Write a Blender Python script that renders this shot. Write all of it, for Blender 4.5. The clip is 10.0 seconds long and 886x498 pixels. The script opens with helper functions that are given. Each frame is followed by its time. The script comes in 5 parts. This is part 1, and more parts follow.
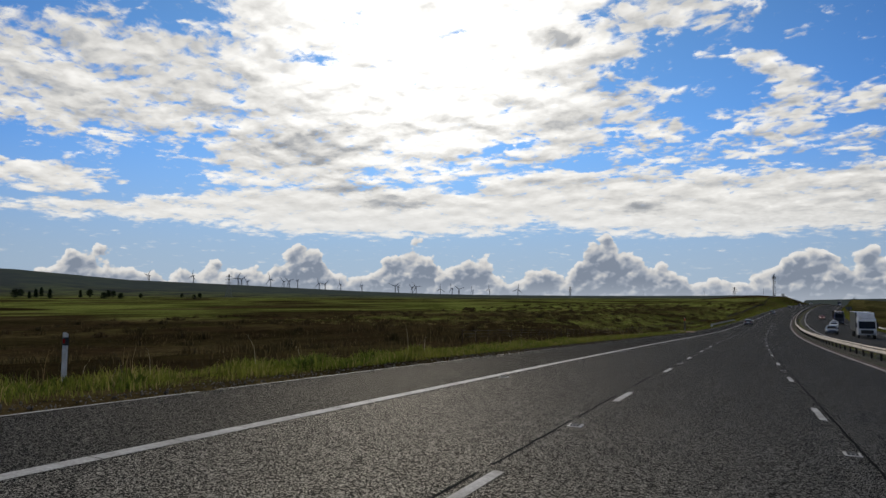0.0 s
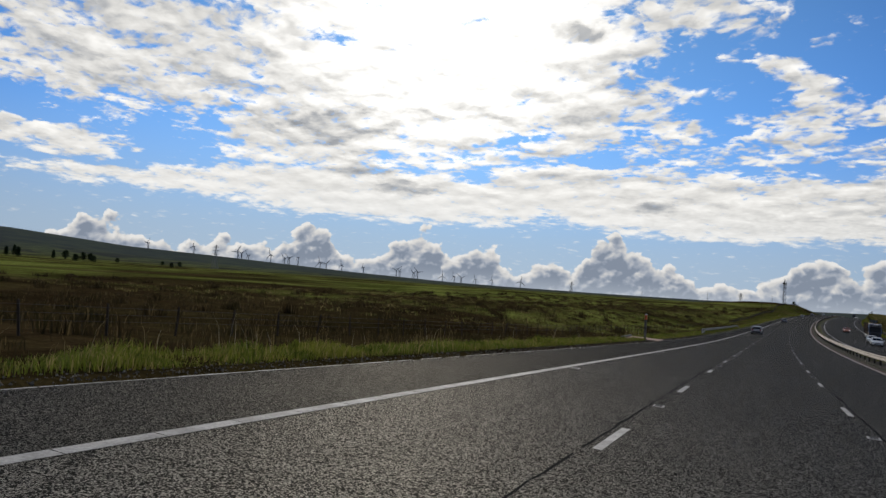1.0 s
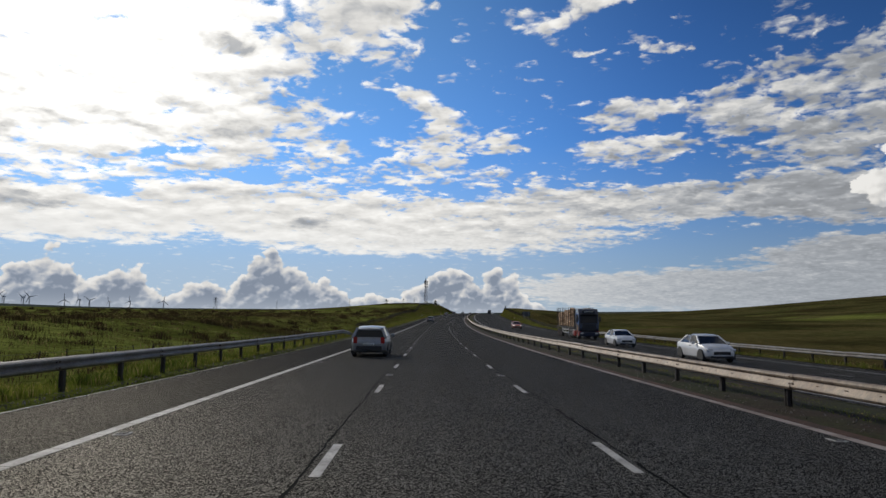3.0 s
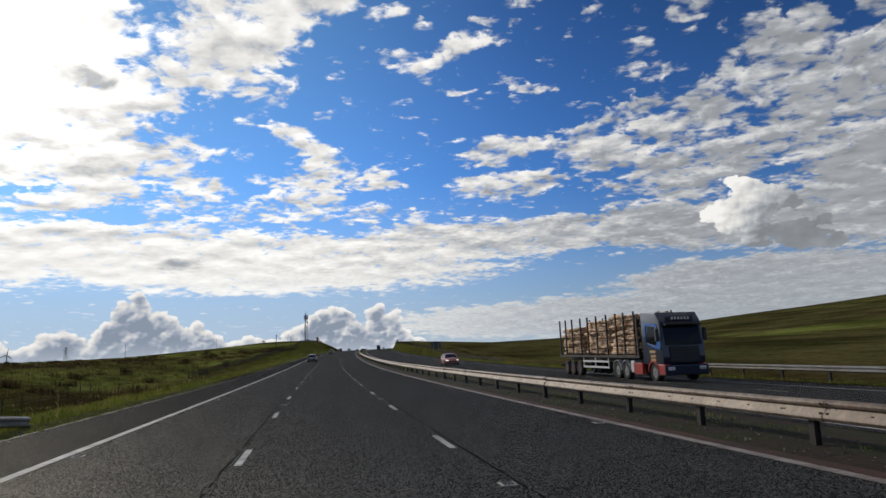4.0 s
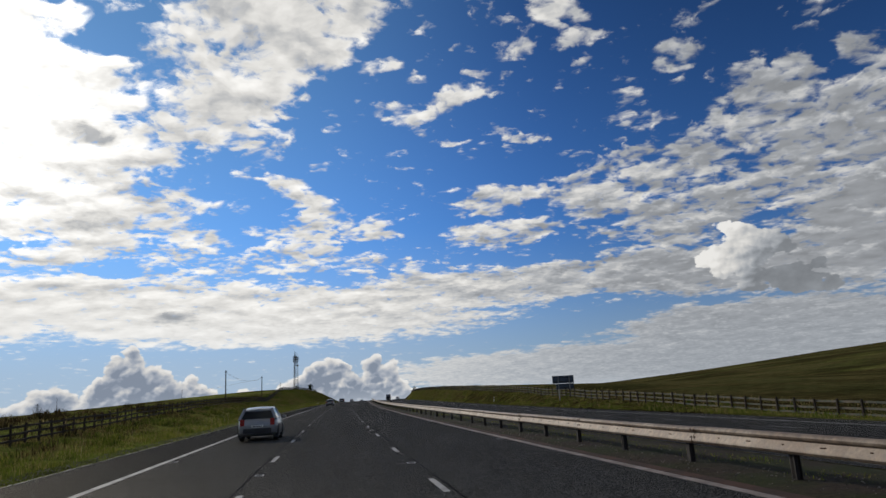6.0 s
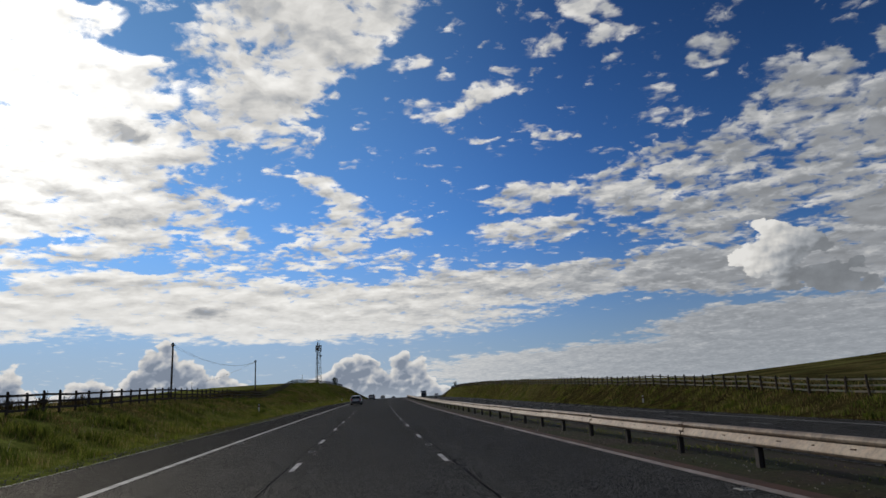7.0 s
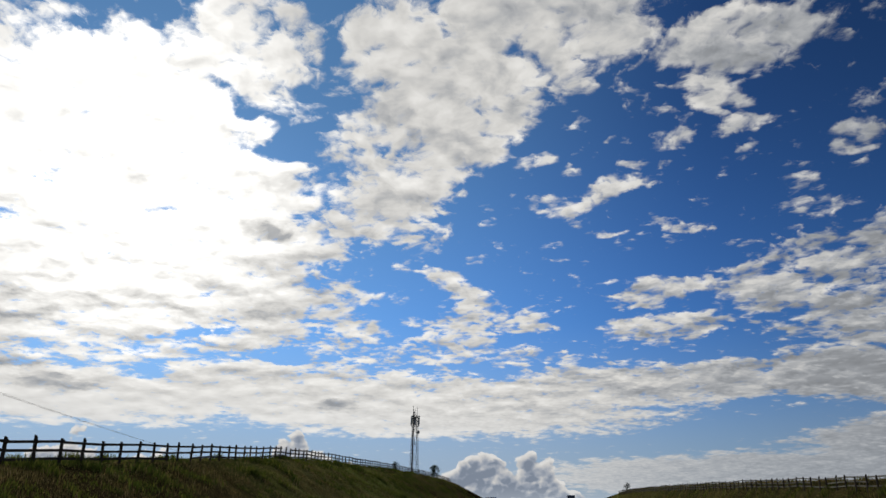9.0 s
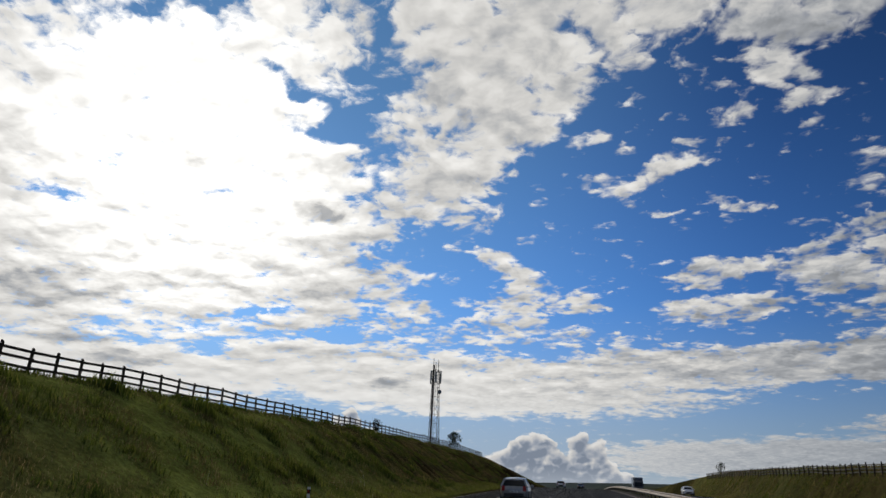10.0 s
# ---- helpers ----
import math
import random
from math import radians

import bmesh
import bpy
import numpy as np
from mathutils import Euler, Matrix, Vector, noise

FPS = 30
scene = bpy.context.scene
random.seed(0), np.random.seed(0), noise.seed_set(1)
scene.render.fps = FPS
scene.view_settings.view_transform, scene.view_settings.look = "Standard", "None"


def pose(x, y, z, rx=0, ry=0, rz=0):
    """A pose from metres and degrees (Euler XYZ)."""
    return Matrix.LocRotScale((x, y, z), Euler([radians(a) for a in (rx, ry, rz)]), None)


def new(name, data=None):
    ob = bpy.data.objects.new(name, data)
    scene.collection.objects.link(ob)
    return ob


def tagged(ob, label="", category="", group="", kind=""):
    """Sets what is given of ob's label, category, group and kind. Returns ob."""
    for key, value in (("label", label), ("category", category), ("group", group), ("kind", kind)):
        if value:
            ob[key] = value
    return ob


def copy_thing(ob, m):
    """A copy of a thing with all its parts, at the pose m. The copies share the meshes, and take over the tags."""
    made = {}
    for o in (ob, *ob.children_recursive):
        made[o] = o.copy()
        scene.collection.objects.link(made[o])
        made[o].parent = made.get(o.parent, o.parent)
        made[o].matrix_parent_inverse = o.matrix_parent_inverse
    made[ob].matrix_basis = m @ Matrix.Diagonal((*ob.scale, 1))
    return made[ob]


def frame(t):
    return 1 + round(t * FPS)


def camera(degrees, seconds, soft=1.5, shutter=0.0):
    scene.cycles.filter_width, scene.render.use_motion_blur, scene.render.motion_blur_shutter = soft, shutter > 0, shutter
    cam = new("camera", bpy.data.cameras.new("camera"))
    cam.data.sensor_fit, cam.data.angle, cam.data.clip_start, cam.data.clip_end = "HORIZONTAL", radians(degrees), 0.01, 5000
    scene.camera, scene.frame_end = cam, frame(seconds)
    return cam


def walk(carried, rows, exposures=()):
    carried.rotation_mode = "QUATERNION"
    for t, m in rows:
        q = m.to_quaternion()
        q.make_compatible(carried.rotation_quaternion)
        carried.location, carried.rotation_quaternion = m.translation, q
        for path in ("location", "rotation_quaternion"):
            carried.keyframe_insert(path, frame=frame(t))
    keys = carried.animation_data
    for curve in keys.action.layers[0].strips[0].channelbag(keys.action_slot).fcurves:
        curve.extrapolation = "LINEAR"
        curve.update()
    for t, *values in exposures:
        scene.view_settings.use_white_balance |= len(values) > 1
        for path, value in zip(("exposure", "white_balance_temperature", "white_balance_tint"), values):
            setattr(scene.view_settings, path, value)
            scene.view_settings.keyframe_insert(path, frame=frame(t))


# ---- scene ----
cam = camera(66.85, 10.0)
UNIT = 0.93         # metres to one unit of the plan below
PATH = [
    (0, 1.701, -18.967, 2.900, 94.01, -0.50, 25.93),
    (0.5, 0.754, 2.141, 2.175, 92.60, -3.09, 28.22),
    (1, -0.016, 23.219, 1.459, 92.95, -4.27, 26.39),
    (1.5, -0.502, 44.270, 0.759, 93.65, -5.26, 23.00),
    (2, -0.735, 65.290, 0.119, 94.76, -4.86, 14.37),
    (2.5, -0.755, 86.278, -0.414, 95.12, -2.26, 3.37),
    (2.7, -0.715, 94.664, -0.592, 95.05, -1.49, 1.14),
    (3.8, 0.052, 140.691, -1.294, 98.05, 1.55, -10.73),
    (4, 0.273, 149.041, -1.381, 98.39, 2.31, -12.01),
    (4.5, 0.943, 169.893, -1.547, 99.33, 3.25, -14.18),
    (5, 1.754, 190.711, -1.638, 101.55, 3.86, -14.41),
    (5.5, 2.664, 211.495, -1.650, 102.52, 3.50, -13.29),
    (7, 6.077, 273.646, -1.260, 102.46, 2.48, -9.86),
    (7.5, 7.466, 294.297, -1.075, 102.72, 1.59, -7.32),
    (8, 8.994, 314.915, -0.885, 105.49, 1.42, -3.74),
    (8.5, 10.676, 335.499, -0.684, 108.68, 0.49, -1.26),
    (9, 12.484, 356.050, -0.473, 110.67, -0.71, 0.36),
    (9.5, 14.377, 376.570, -0.261, 110.13, -1.73, 1.98),
    (10, 16.376, 397.055, -0.054, 108.91, -2.06, 4.48),
]
walk(cam, [(t, pose(UNIT * x, UNIT * y, UNIT * z, a, b, c)) for t, x, y, z, a, b, c in PATH],
     exposures=[(0.0, -0.42), (1.5, -0.32), (2.6, -0.36), (4.0, -0.20), (5.0, -0.12), (5.6, -0.26), (6.5, -0.44), (8.0, -0.50), (10.0, -0.52)])

# ---- world, sun ----
SUN_AZ, SUN_EL = -28.0, 25.0          # degrees; azimuth clockwise from +y
sun_dir = Vector((math.sin(radians(SUN_AZ)) * math.cos(radians(SUN_EL)), math.cos(radians(SUN_AZ)) * math.cos(radians(SUN_EL)), math.sin(radians(SUN_EL))))
sun_ob = new("sun", bpy.data.lights.new("sun", "SUN"))
sun_ob.data.energy, sun_ob.data.angle, sun_ob.data.color = 2.2, radians(0.8), (1.0, 0.93, 0.82)
sun_ob.rotation_euler = sun_dir.to_track_quat("Z", "Y").to_euler()


class Nodes:
    """Short hand for node trees."""

    def __init__(self, tree):
        self.tree, self.nodes, self.links = tree, tree.nodes, tree.links

    def put(self, socket, value):
        if isinstance(value, bpy.types.NodeSocket):
            self.links.new(value, socket)
        else:
            socket.default_value = value

    def node(self, kind, **settings):
        n = self.nodes.new(kind)
        for key, value in settings.items():
            setattr(n, key, value)
        return n

    def math(self, op, a, b=0.0, c=0.0, clamp=False):
        n = self.node("ShaderNodeMath", operation=op, use_clamp=clamp)
        for i, v in enumerate((a, b, c)):
            self.put(n.inputs[i], v)
        return n.outputs[0]

    def vec(self, op, a, b=(0, 0, 0), scale=None):
        n = self.node("ShaderNodeVectorMath", operation=op)
        self.put(n.inputs[0], a)
        self.put(n.inputs[1], b)
        if scale is not None:
            self.put(n.inputs["Scale"], scale)
        return n.outputs["Value"] if op in ("LENGTH", "DOT_PRODUCT", "DISTANCE") else n.outputs[0]

    def join(self, x, y, z=0.0):
        n = self.node("ShaderNodeCombineXYZ")
        for i, v in enumerate((x, y, z)):
            self.put(n.inputs[i], v)
        return n.outputs[0]

    def split(self, v):
        n = self.node("ShaderNodeSeparateXYZ")
        self.put(n.inputs[0], v)
        return n.outputs

    def noise(self, v, scale, detail=4.0, rough=0.5, warp=0.0, lac=2.0):
        n = self.node("ShaderNodeTexNoise")
        self.put(n.inputs["Vector"], v)
        self.put(n.inputs["Scale"], scale)
        n.inputs["Detail"].default_value, n.inputs["Roughness"].default_value = detail, rough
        n.inputs["Distortion"].default_value, n.inputs["Lacunarity"].default_value = warp, lac
        return n.outputs["Fac"]

    def voronoi(self, v, scale, feature="F1"):
        n = self.node("ShaderNodeTexVoronoi", feature=feature)
        self.put(n.inputs["Vector"], v)
        self.put(n.inputs["Scale"], scale)
        return n.outputs["Distance"]

    def ramp(self, v, lo, hi, a=0.0, b=1.0, smooth=True):
        n = self.node("ShaderNodeMapRange", interpolation_type="SMOOTHSTEP" if smooth else "LINEAR")
        for i, x in enumerate((v, lo, hi, a, b)):
            self.put(n.inputs[i], x)
        return n.outputs[0]

    def mix(self, fac, a, b, blend="MIX"):
        n = self.node("ShaderNodeMix", data_type="RGBA", blend_type=blend)
        self.put(n.inputs[0], fac)
        self.put(n.inputs[6], a if isinstance(a, bpy.types.NodeSocket) else (*a, 1))
        self.put(n.inputs[7], b if isinstance(b, bpy.types.NodeSocket) else (*b, 1))
        return n.outputs[2]


def build_sky():
    world = bpy.data.worlds.new("sky")
    scene.world = world
    world.use_nodes = True
    k = Nodes(world.node_tree)
    k.nodes.clear()
    way = k.node("ShaderNodeTexCoord").outputs["Generated"]
    x, y, z = k.split(way)
    az = k.math("MULTIPLY", k.math("ARCTAN2", x, y), 57.2958)
    el = k.math("MULTIPLY", k.math("ARCSINE", z), 57.2958)
    azel = k.join(az, el, 0.0)
    sky = k.node("ShaderNodeTexSky", sky_type="NISHITA", sun_disc=False, sun_elevation=radians(SUN_EL), sun_rotation=radians(SUN_AZ), air_density=1.0, dust_density=0.3, ozone_density=4.0)
    blue = k.vec("SCALE", k.mix(1.0, sky.outputs[0], (0.36, 0.67, 1.10), "MULTIPLY"), scale=SKY_BLUE)
    off = k.math("MULTIPLY", k.math("ARCCOSINE", k.vec("DOT_PRODUCT", way, tuple(sun_dir))), 57.2958)
    blue = k.vec("SCALE", blue, scale=k.math("MULTIPLY", k.ramp(off, 20.0, 64.0, 1.15, 0.64), k.ramp(el, 8.0, 36.0, 1.0, 0.58)))
    blue = k.mix(k.ramp(off, 48.0, 16.0, 0.0, 0.34), blue, (0.22, 0.50, 0.80))
    blue = k.mix(k.math("MULTIPLY", k.ramp(el, 15.0, 1.0), k.ramp(off, 35.0, 55.0, 0.85, 0.5)), blue, k.vec("SCALE", k.join(0.40, 0.53, 0.72), scale=k.ramp(off, 25.0, 66.0, 1.05, 0.72)))
    # broken layer of stratocumulus seen from below, in the flat coordinates of its sheet
    h = k.math("ADD", k.math("MAXIMUM", z, 0.0), 0.17)
    sheet = k.join(k.math("DIVIDE", x, h), k.math("DIVIDE", y, h), 0.0)
    wobble = k.noise(sheet, 5.0, 4, 0.6)
    sheet_w = k.vec("ADD", sheet, k.join(k.math("MULTIPLY", wobble, 0.10), k.math("MULTIPLY", wobble, -0.08), 0.0))

    def blob(row, after=None):
        """Distance from a cloud's middle, 1 at its rim. after: what is worked out before it, so that few values are held at once."""
        n = k.node("ShaderNodeMapping", vector_type="TEXTURE")
        at = frayed
        if after is not None:
            step = k.node("ShaderNodeVectorMath", operation="MULTIPLY_ADD")
            for i, v in enumerate((after, (1e-6, 1e-6, 1e-6), frayed)):
                k.put(step.inputs[i], v)
            at = step.outputs[0]
        k.put(n.inputs["Vector"], at)
        n.inputs["Location"].default_value = (row[0], row[1], 0)
        n.inputs["Rotation"].default_value = (0, 0, radians(row[4]))
        n.inputs["Scale"].default_value = (row[2], row[3], 1)
        return k.vec("LENGTH", n.outputs[0])

    ragged = k.node("ShaderNodeTexNoise")
    k.put(ragged.inputs["Vector"], sheet)
    ragged.inputs["Scale"].default_value, ragged.inputs["Detail"].default_value, ragged.inputs["Roughness"].default_value = 4.0, 5.0, 0.55
    frayed = k.vec("ADD", azel, k.vec("MULTIPLY", k.vec("SUBTRACT", ragged.outputs["Color"], (0.5, 0.5, 0.5)), k.join(6.0, k.ramp(el, 2.0, 20.0, 1.2, 5.5), 0.0)))

    cover = k.math("ADD", k.ramp(k.math("ABSOLUTE", az), 58.0, 85.0, THIN, 0.5), k.ramp(el, 40.0, 60.0, 0.0, 0.35))
    for row in HIGH_BANKS + MIDDLE_BANKS + LOW_BANKS + WISPS:
        cover = k.math("MAXIMUM", cover, k.ramp(blob(row, cover), 1.45, 0.55, 0.0, row[5]))
    for row in GAPS:
        cover = k.math("SUBTRACT", cover, k.ramp(blob(row, cover), 1.3, 0.3, 0.0, row[5]))
    rough = k.noise(sheet_w, 6.5, 12, 0.64)
    puff = k.node("ShaderNodeTexVoronoi", feature="SMOOTH_F1")
    k.put(puff.inputs["Vector"], k.vec("ADD", sheet_w, k.join(k.math("MULTIPLY", rough, 0.10), k.math("MULTIPLY", rough, 0.07))))
    puff.inputs["Scale"].default_value, puff.inputs["Smoothness"].default_value = 15.0, 0.5
    puffs = k.math("SUBTRACT", 0.42, puff.outputs["Distance"])
    dens = k.math("ADD", k.math("MULTIPLY", k.math("SUBTRACT", rough, 0.5), k.ramp(el, 2.0, 12.0, 1.5, 2.3)), k.math("MULTIPLY", puffs, 0.55))
    # small puffs and shreds that break up the rims
    shreds = k.noise(k.vec("ADD", sheet_w, k.join(0.0, k.math("MULTIPLY", rough, 0.06), 4.0)), 21.0, 7, 0.62)
    cells = k.node("ShaderNodeTexVoronoi", feature="SMOOTH_F1")
    k.put(cells.inputs["Vector"], k.vec("ADD", sheet_w, k.join(k.math("MULTIPLY", shreds, 0.05), k.math("MULTIPLY", shreds, 0.04))))
    cells.inputs["Scale"].default_value, cells.inputs["Smoothness"].default_value = 34.0, 0.4
    small = k.math("SUBTRACT", 0.40, cells.outputs["Distance"])
    dens = k.math("ADD", dens, k.math("MULTIPLY", k.math("ADD", k.math("MULTIPLY", k.math("SUBTRACT", shreds, 0.5), 1.5), k.math("MULTIPLY", small, 0.45)), k.ramp(el, 2.0, 13.0, 0.3, 1.0)))
    dens = k.math("ADD", dens, k.math("SUBTRACT", cover, k.ramp(el, 3.0, 14.0, 0.36, 0.42)))
    layer = k.ramp(dens, -0.22, 0.36)
    thick = k.ramp(dens, 0.10, 0.75)
    to_sun = k.vec("SCALE", k.vec("NORMALIZE", k.vec("SUBTRACT", (sun_dir.x / (sun_dir.z + 0.17), sun_dir.y / (sun_dir.z + 0.17), 0), sheet)), scale=0.022)
    soft, soft_lit = k.noise(sheet_w, 11.0, 3, 0.5), k.noise(k.vec("ADD", sheet_w, to_sun), 11.0, 3, 0.5)
    relief = k.math("MULTIPLY", k.math("SUBTRACT", soft, soft_lit), k.ramp(el, 5.0, 16.0, 0.1, 0.75))
    upper = k.noise(k.vec("SCALE", sheet_w, scale=0.972), 6.5, 4, 0.5)
    relief = k.math("ADD", relief, k.math("MULTIPLY", k.math("SUBTRACT", k.noise(sheet_w, 6.5, 4, 0.5), upper), k.ramp(el, 3.0, 13.0, 0.25, 1.5)))
    patch = k.ramp(k.math("ADD", k.noise(sheet_w, 8.0, 9, 0.62), k.math("MULTIPLY", puffs, -0.35)), 0.36, 0.66)
    grey = k.math("MULTIPLY", k.math("MULTIPLY", thick, k.math("ADD", k.math("MULTIPLY", patch, 0.75), 0.25)), k.math("MULTIPLY", k.ramp(off, 12.0, 55.0, 0.16, 0.34), k.ramp(el, 3.0, 15.0, 0.35, 1.0)))
    light = k.math("ADD", k.math("SUBTRACT", k.ramp(off, 25.0, 68.0, CLOUD_WHITE, CLOUD_WHITE * 0.58), grey), relief)
    for row in DARK_CLOUDS:
        light = k.math("SUBTRACT", light, k.math("MULTIPLY", k.ramp(k.math("ADD", blob(row, light), k.math("MULTIPLY", k.math("SUBTRACT", rough, 0.5), 2.4)), 1.25, 0.35, 0.0, row[5]), k.ramp(soft, 0.3, 0.6, 0.55, 1.0)))
    light = k.math("ADD", light, k.math("MULTIPLY", k.ramp(el, 13.0, 5.0, 0.0, 0.14), k.ramp(off, 58.0, 30.0)))
    light = k.math("ADD", light, k.math("MULTIPLY", small, k.ramp(off, 15.0, 40.0, 0.05, 0.22)))
    light = k.math("MAXIMUM", light, k.math("MULTIPLY_ADD", soft, 0.4, 0.24))
    light = k.math("MULTIPLY", light, k.ramp(off, 19.0, 3.0, 1.0, 2.2))
    tint = k.mix(k.ramp(light, 0.45, 0.95), (0.85, 0.89, 0.95), (1.0, 0.985, 0.95))
    cloud = k.vec("SCALE", tint, scale=light)
    # heaped cumulus low over the horizon
    low = k.join(k.math("MULTIPLY", az, 0.50), k.math("MULTIPLY", el, 0.62), 3.0)
    wob = k.noise(low, 1.5, 3, 0.5)
    low_w = k.vec("ADD", low, k.join(k.math("MULTIPLY", wob, 0.5), k.math("MULTIPLY", wob, 0.4), 0.0))

    def lumps(at, scale):
        n = k.node("ShaderNodeTexVoronoi", feature="SMOOTH_F1")
        k.put(n.inputs["Vector"], at)
        n.inputs["Scale"].default_value, n.inputs["Smoothness"].default_value = scale, 0.25
        return n.outputs["Distance"]

    def heap(at):
        big, small, tiny = (k.math("SUBTRACT", 0.5, lumps(at, q)) for q in (0.8, 2.0, 4.6))
        return k.math("ADD", k.math("ADD", big, k.math("MULTIPLY", small, 0.55)), k.math("ADD", k.math("MULTIPLY", tiny, 0.20), k.math("MULTIPLY", k.noise(at, 8.0, 4, 0.6), 0.16)))

    body, body2 = heap(low_w), heap(k.vec("ADD", low_w, (-0.10, 0.16, 0)))
    tops = k.noise(k.join(k.math("MULTIPLY", az, 0.16), 0.0, 9.0), 1.0, 3, 0.6)
    top = k.math("MULTIPLY", k.ramp(tops, 0.30, 0.64, 1.2, 2.7, smooth=False), k.ramp(az, 9.0, 15.0, 1.0, 0.0))
    for ca, ra, w in HEAPS:
        top = k.math("ADD", top, k.ramp(k.math("DIVIDE", k.math("ABSOLUTE", k.math("SUBTRACT", az, ca)), ra), 1.4, 0.1, 0.0, w))
    hd = k.math("ADD", k.math("MULTIPLY", k.math("SUBTRACT", top, el), 0.55), k.math("MULTIPLY", k.math("SUBTRACT", body, 0.25), 1.15))
    heaps = k.ramp(hd, 0.0, 0.14)
    hl = k.math("ADD", k.math("MULTIPLY", k.math("SUBTRACT", body, body2), 1.15), k.ramp(hd, 0.0, 0.8, 0.96, 0.44))
    hl = k.math("MINIMUM", k.math("MAXIMUM", hl, 0.42), 1.02)
    htint = k.mix(k.ramp(hl, 0.36, 0.9), (0.68, 0.81, 1.04), (1.0, 0.985, 0.96))
    hcol = k.vec("SCALE", htint, scale=hl)
    # one cumulus standing apart, lit from its upper side
    lump = k.math("MULTIPLY", k.math("SUBTRACT", body, 0.25), 0.75)
    lone = k.math("ADD", lump, k.math("SUBTRACT", 1.0, k.math("MINIMUM", blob((37.4, 10.0, 3.2, 2.7, 14)), blob((40.0, 7.7, 3.8, 1.7, -12)))))
    side = k.math("ADD", k.math("MULTIPLY", k.math("SUBTRACT", az, 37.4), -0.13), k.math("MULTIPLY", k.math("SUBTRACT", el, 9.2), 0.12))
    ll = k.math("ADD", k.math("ADD", 0.60, side), k.math("ADD", k.math("MULTIPLY", k.math("SUBTRACT", body, body2), 0.55), k.math("MULTIPLY", k.math("SUBTRACT", wob, 0.5), 0.5)))
    ll = k.math("MINIMUM", k.math("MAXIMUM", ll, k.math("MULTIPLY_ADD", wob, 0.26, 0.20)), 1.05)
    lcol = k.vec("SCALE", k.mix(k.ramp(ll, 0.4, 0.9), (0.86, 0.92, 1.0), (1.0, 0.985, 0.95)), scale=ll)
    out = k.mix(layer, blue, cloud)
    out = k.mix(k.ramp(el, 9.0, 0.0, 0.0, 0.35), out, k.vec("SCALE", k.join(0.62, 0.71, 0.82), scale=k.ramp(off, 30.0, 66.0, 1.0, 0.72)))
    out = k.mix(k.ramp(lone, 0.0, 0.12), out, lcol)
    out = k.mix(heaps, out, hcol)
    out = k.mix(k.ramp(el, 1.6, -0.5, 0.0, 0.5), out, (0.68, 0.75, 0.84))
    bg = k.node("ShaderNodeBackground")
    k.put(bg.inputs[0], out)
    bg.inputs[1].default_value = 1.0
    k.links.new(bg.outputs[0], k.node("ShaderNodeOutputWorld").inputs[0])


SKY_BLUE = 0.122
CLOUD_WHITE = 0.99
THIN = 0.06
# clouds: azimuth, elevation, half widths in degrees, turn, amount
HIGH_BANKS = [
    (3.5, 38, 17.8, 4.8, 3, 1), (0.1, 32.2, 11.2, 5.8, 22, 1), (-4.8, 26.4, 6, 4.1, 21, 1), (26.6, 35.3, 6.9, 2.5, -6, 0.86), (24.6, 31.9, 4.2, 1.6, -20, 0.72), (27.5, 28.9, 2.4, 0.7, -4, 0.66),
    (-30.4, 25.2, 15.4, 9.8, 13, 1.15), (-18.9, 24.2, 6.4, 5.5, 8, 1.1), (-19.7, 35.9, 6.9, 4.8, 2, 0.86), (-11.5, 21.1, 4.8, 1.5, 8, 0.9), (-23.9, 16.5, 12.3, 4.1, 3, 1.05), (-36.8, 31.9, 7.9, 3.2, 18, 0.78),
    (-13.3, 33.2, 2.9, 2, 51, 0.5),
]
MIDDLE_BANKS = [
    (1.4, 17, 3.7, 1.6, -26, 0.82), (2.4, 14.3, 5.9, 1.1, -1, 0.76), (-8.9, 13.7, 4.6, 1, -8, 0.8), (-1.5, 11.6, 12.5, 0.9, -2, 0.62), (40.5, 21, 4.8, 3, 27, 0.8), (44.8, 16.7, 7.1, 4, 23, 0.88),
    (30.2, 16.8, 9.2, 2.3, 2, 0.76), (18.4, 16.4, 4, 1.3, 5, 0.74), (18.7, 13.5, 6.4, 1.2, 0, 0.72), (33.9, 13.3, 7.5, 2.5, 7, 0.84), (46.5, 10.5, 6.1, 4.1, 1, 1.15), (35.6, 9, 11.9, 2, -2, 1.15),
    (16.5, 9.1, 15.2, 1.7, 1, 0.97), (-3.5, 7.2, 19.7, 2.2, -1, 1.02),
]
LOW_BANKS = [
    (38.7, 3.9, 11.5, 2.4, -1, 1.3), (25, 2.1, 17.1, 1.6, 0, 1.15), (48.7, 22.6, 3.3, 1.9, -17, 0.78), (34.9, 25.6, 2.5, 1.4, 7, 0.66), (-30.1, 19, 16.2, 8.8, 5, 1.15), (-53, 16.1, 12.4, 4.4, -1, 0.92),
    (-37.2, 11.7, 8.4, 2.9, 6, 1), (-22, 15, 12.4, 5, 3, 1.05), (-12.2, 17.1, 4.6, 3.5, 0, 1), (-5.8, 22.1, 4.6, 1.9, 6, 0.86), (-58, 8.5, 6, 1.1, -4, 0.92), (-48.5, 6.8, 10.8, 1, 3, 0.84),
    (-31.1, 7.3, 16.9, 2.2, 1, 1.02), (-9.9, 8.3, 18.2, 2.5, 0, 0.98),
]
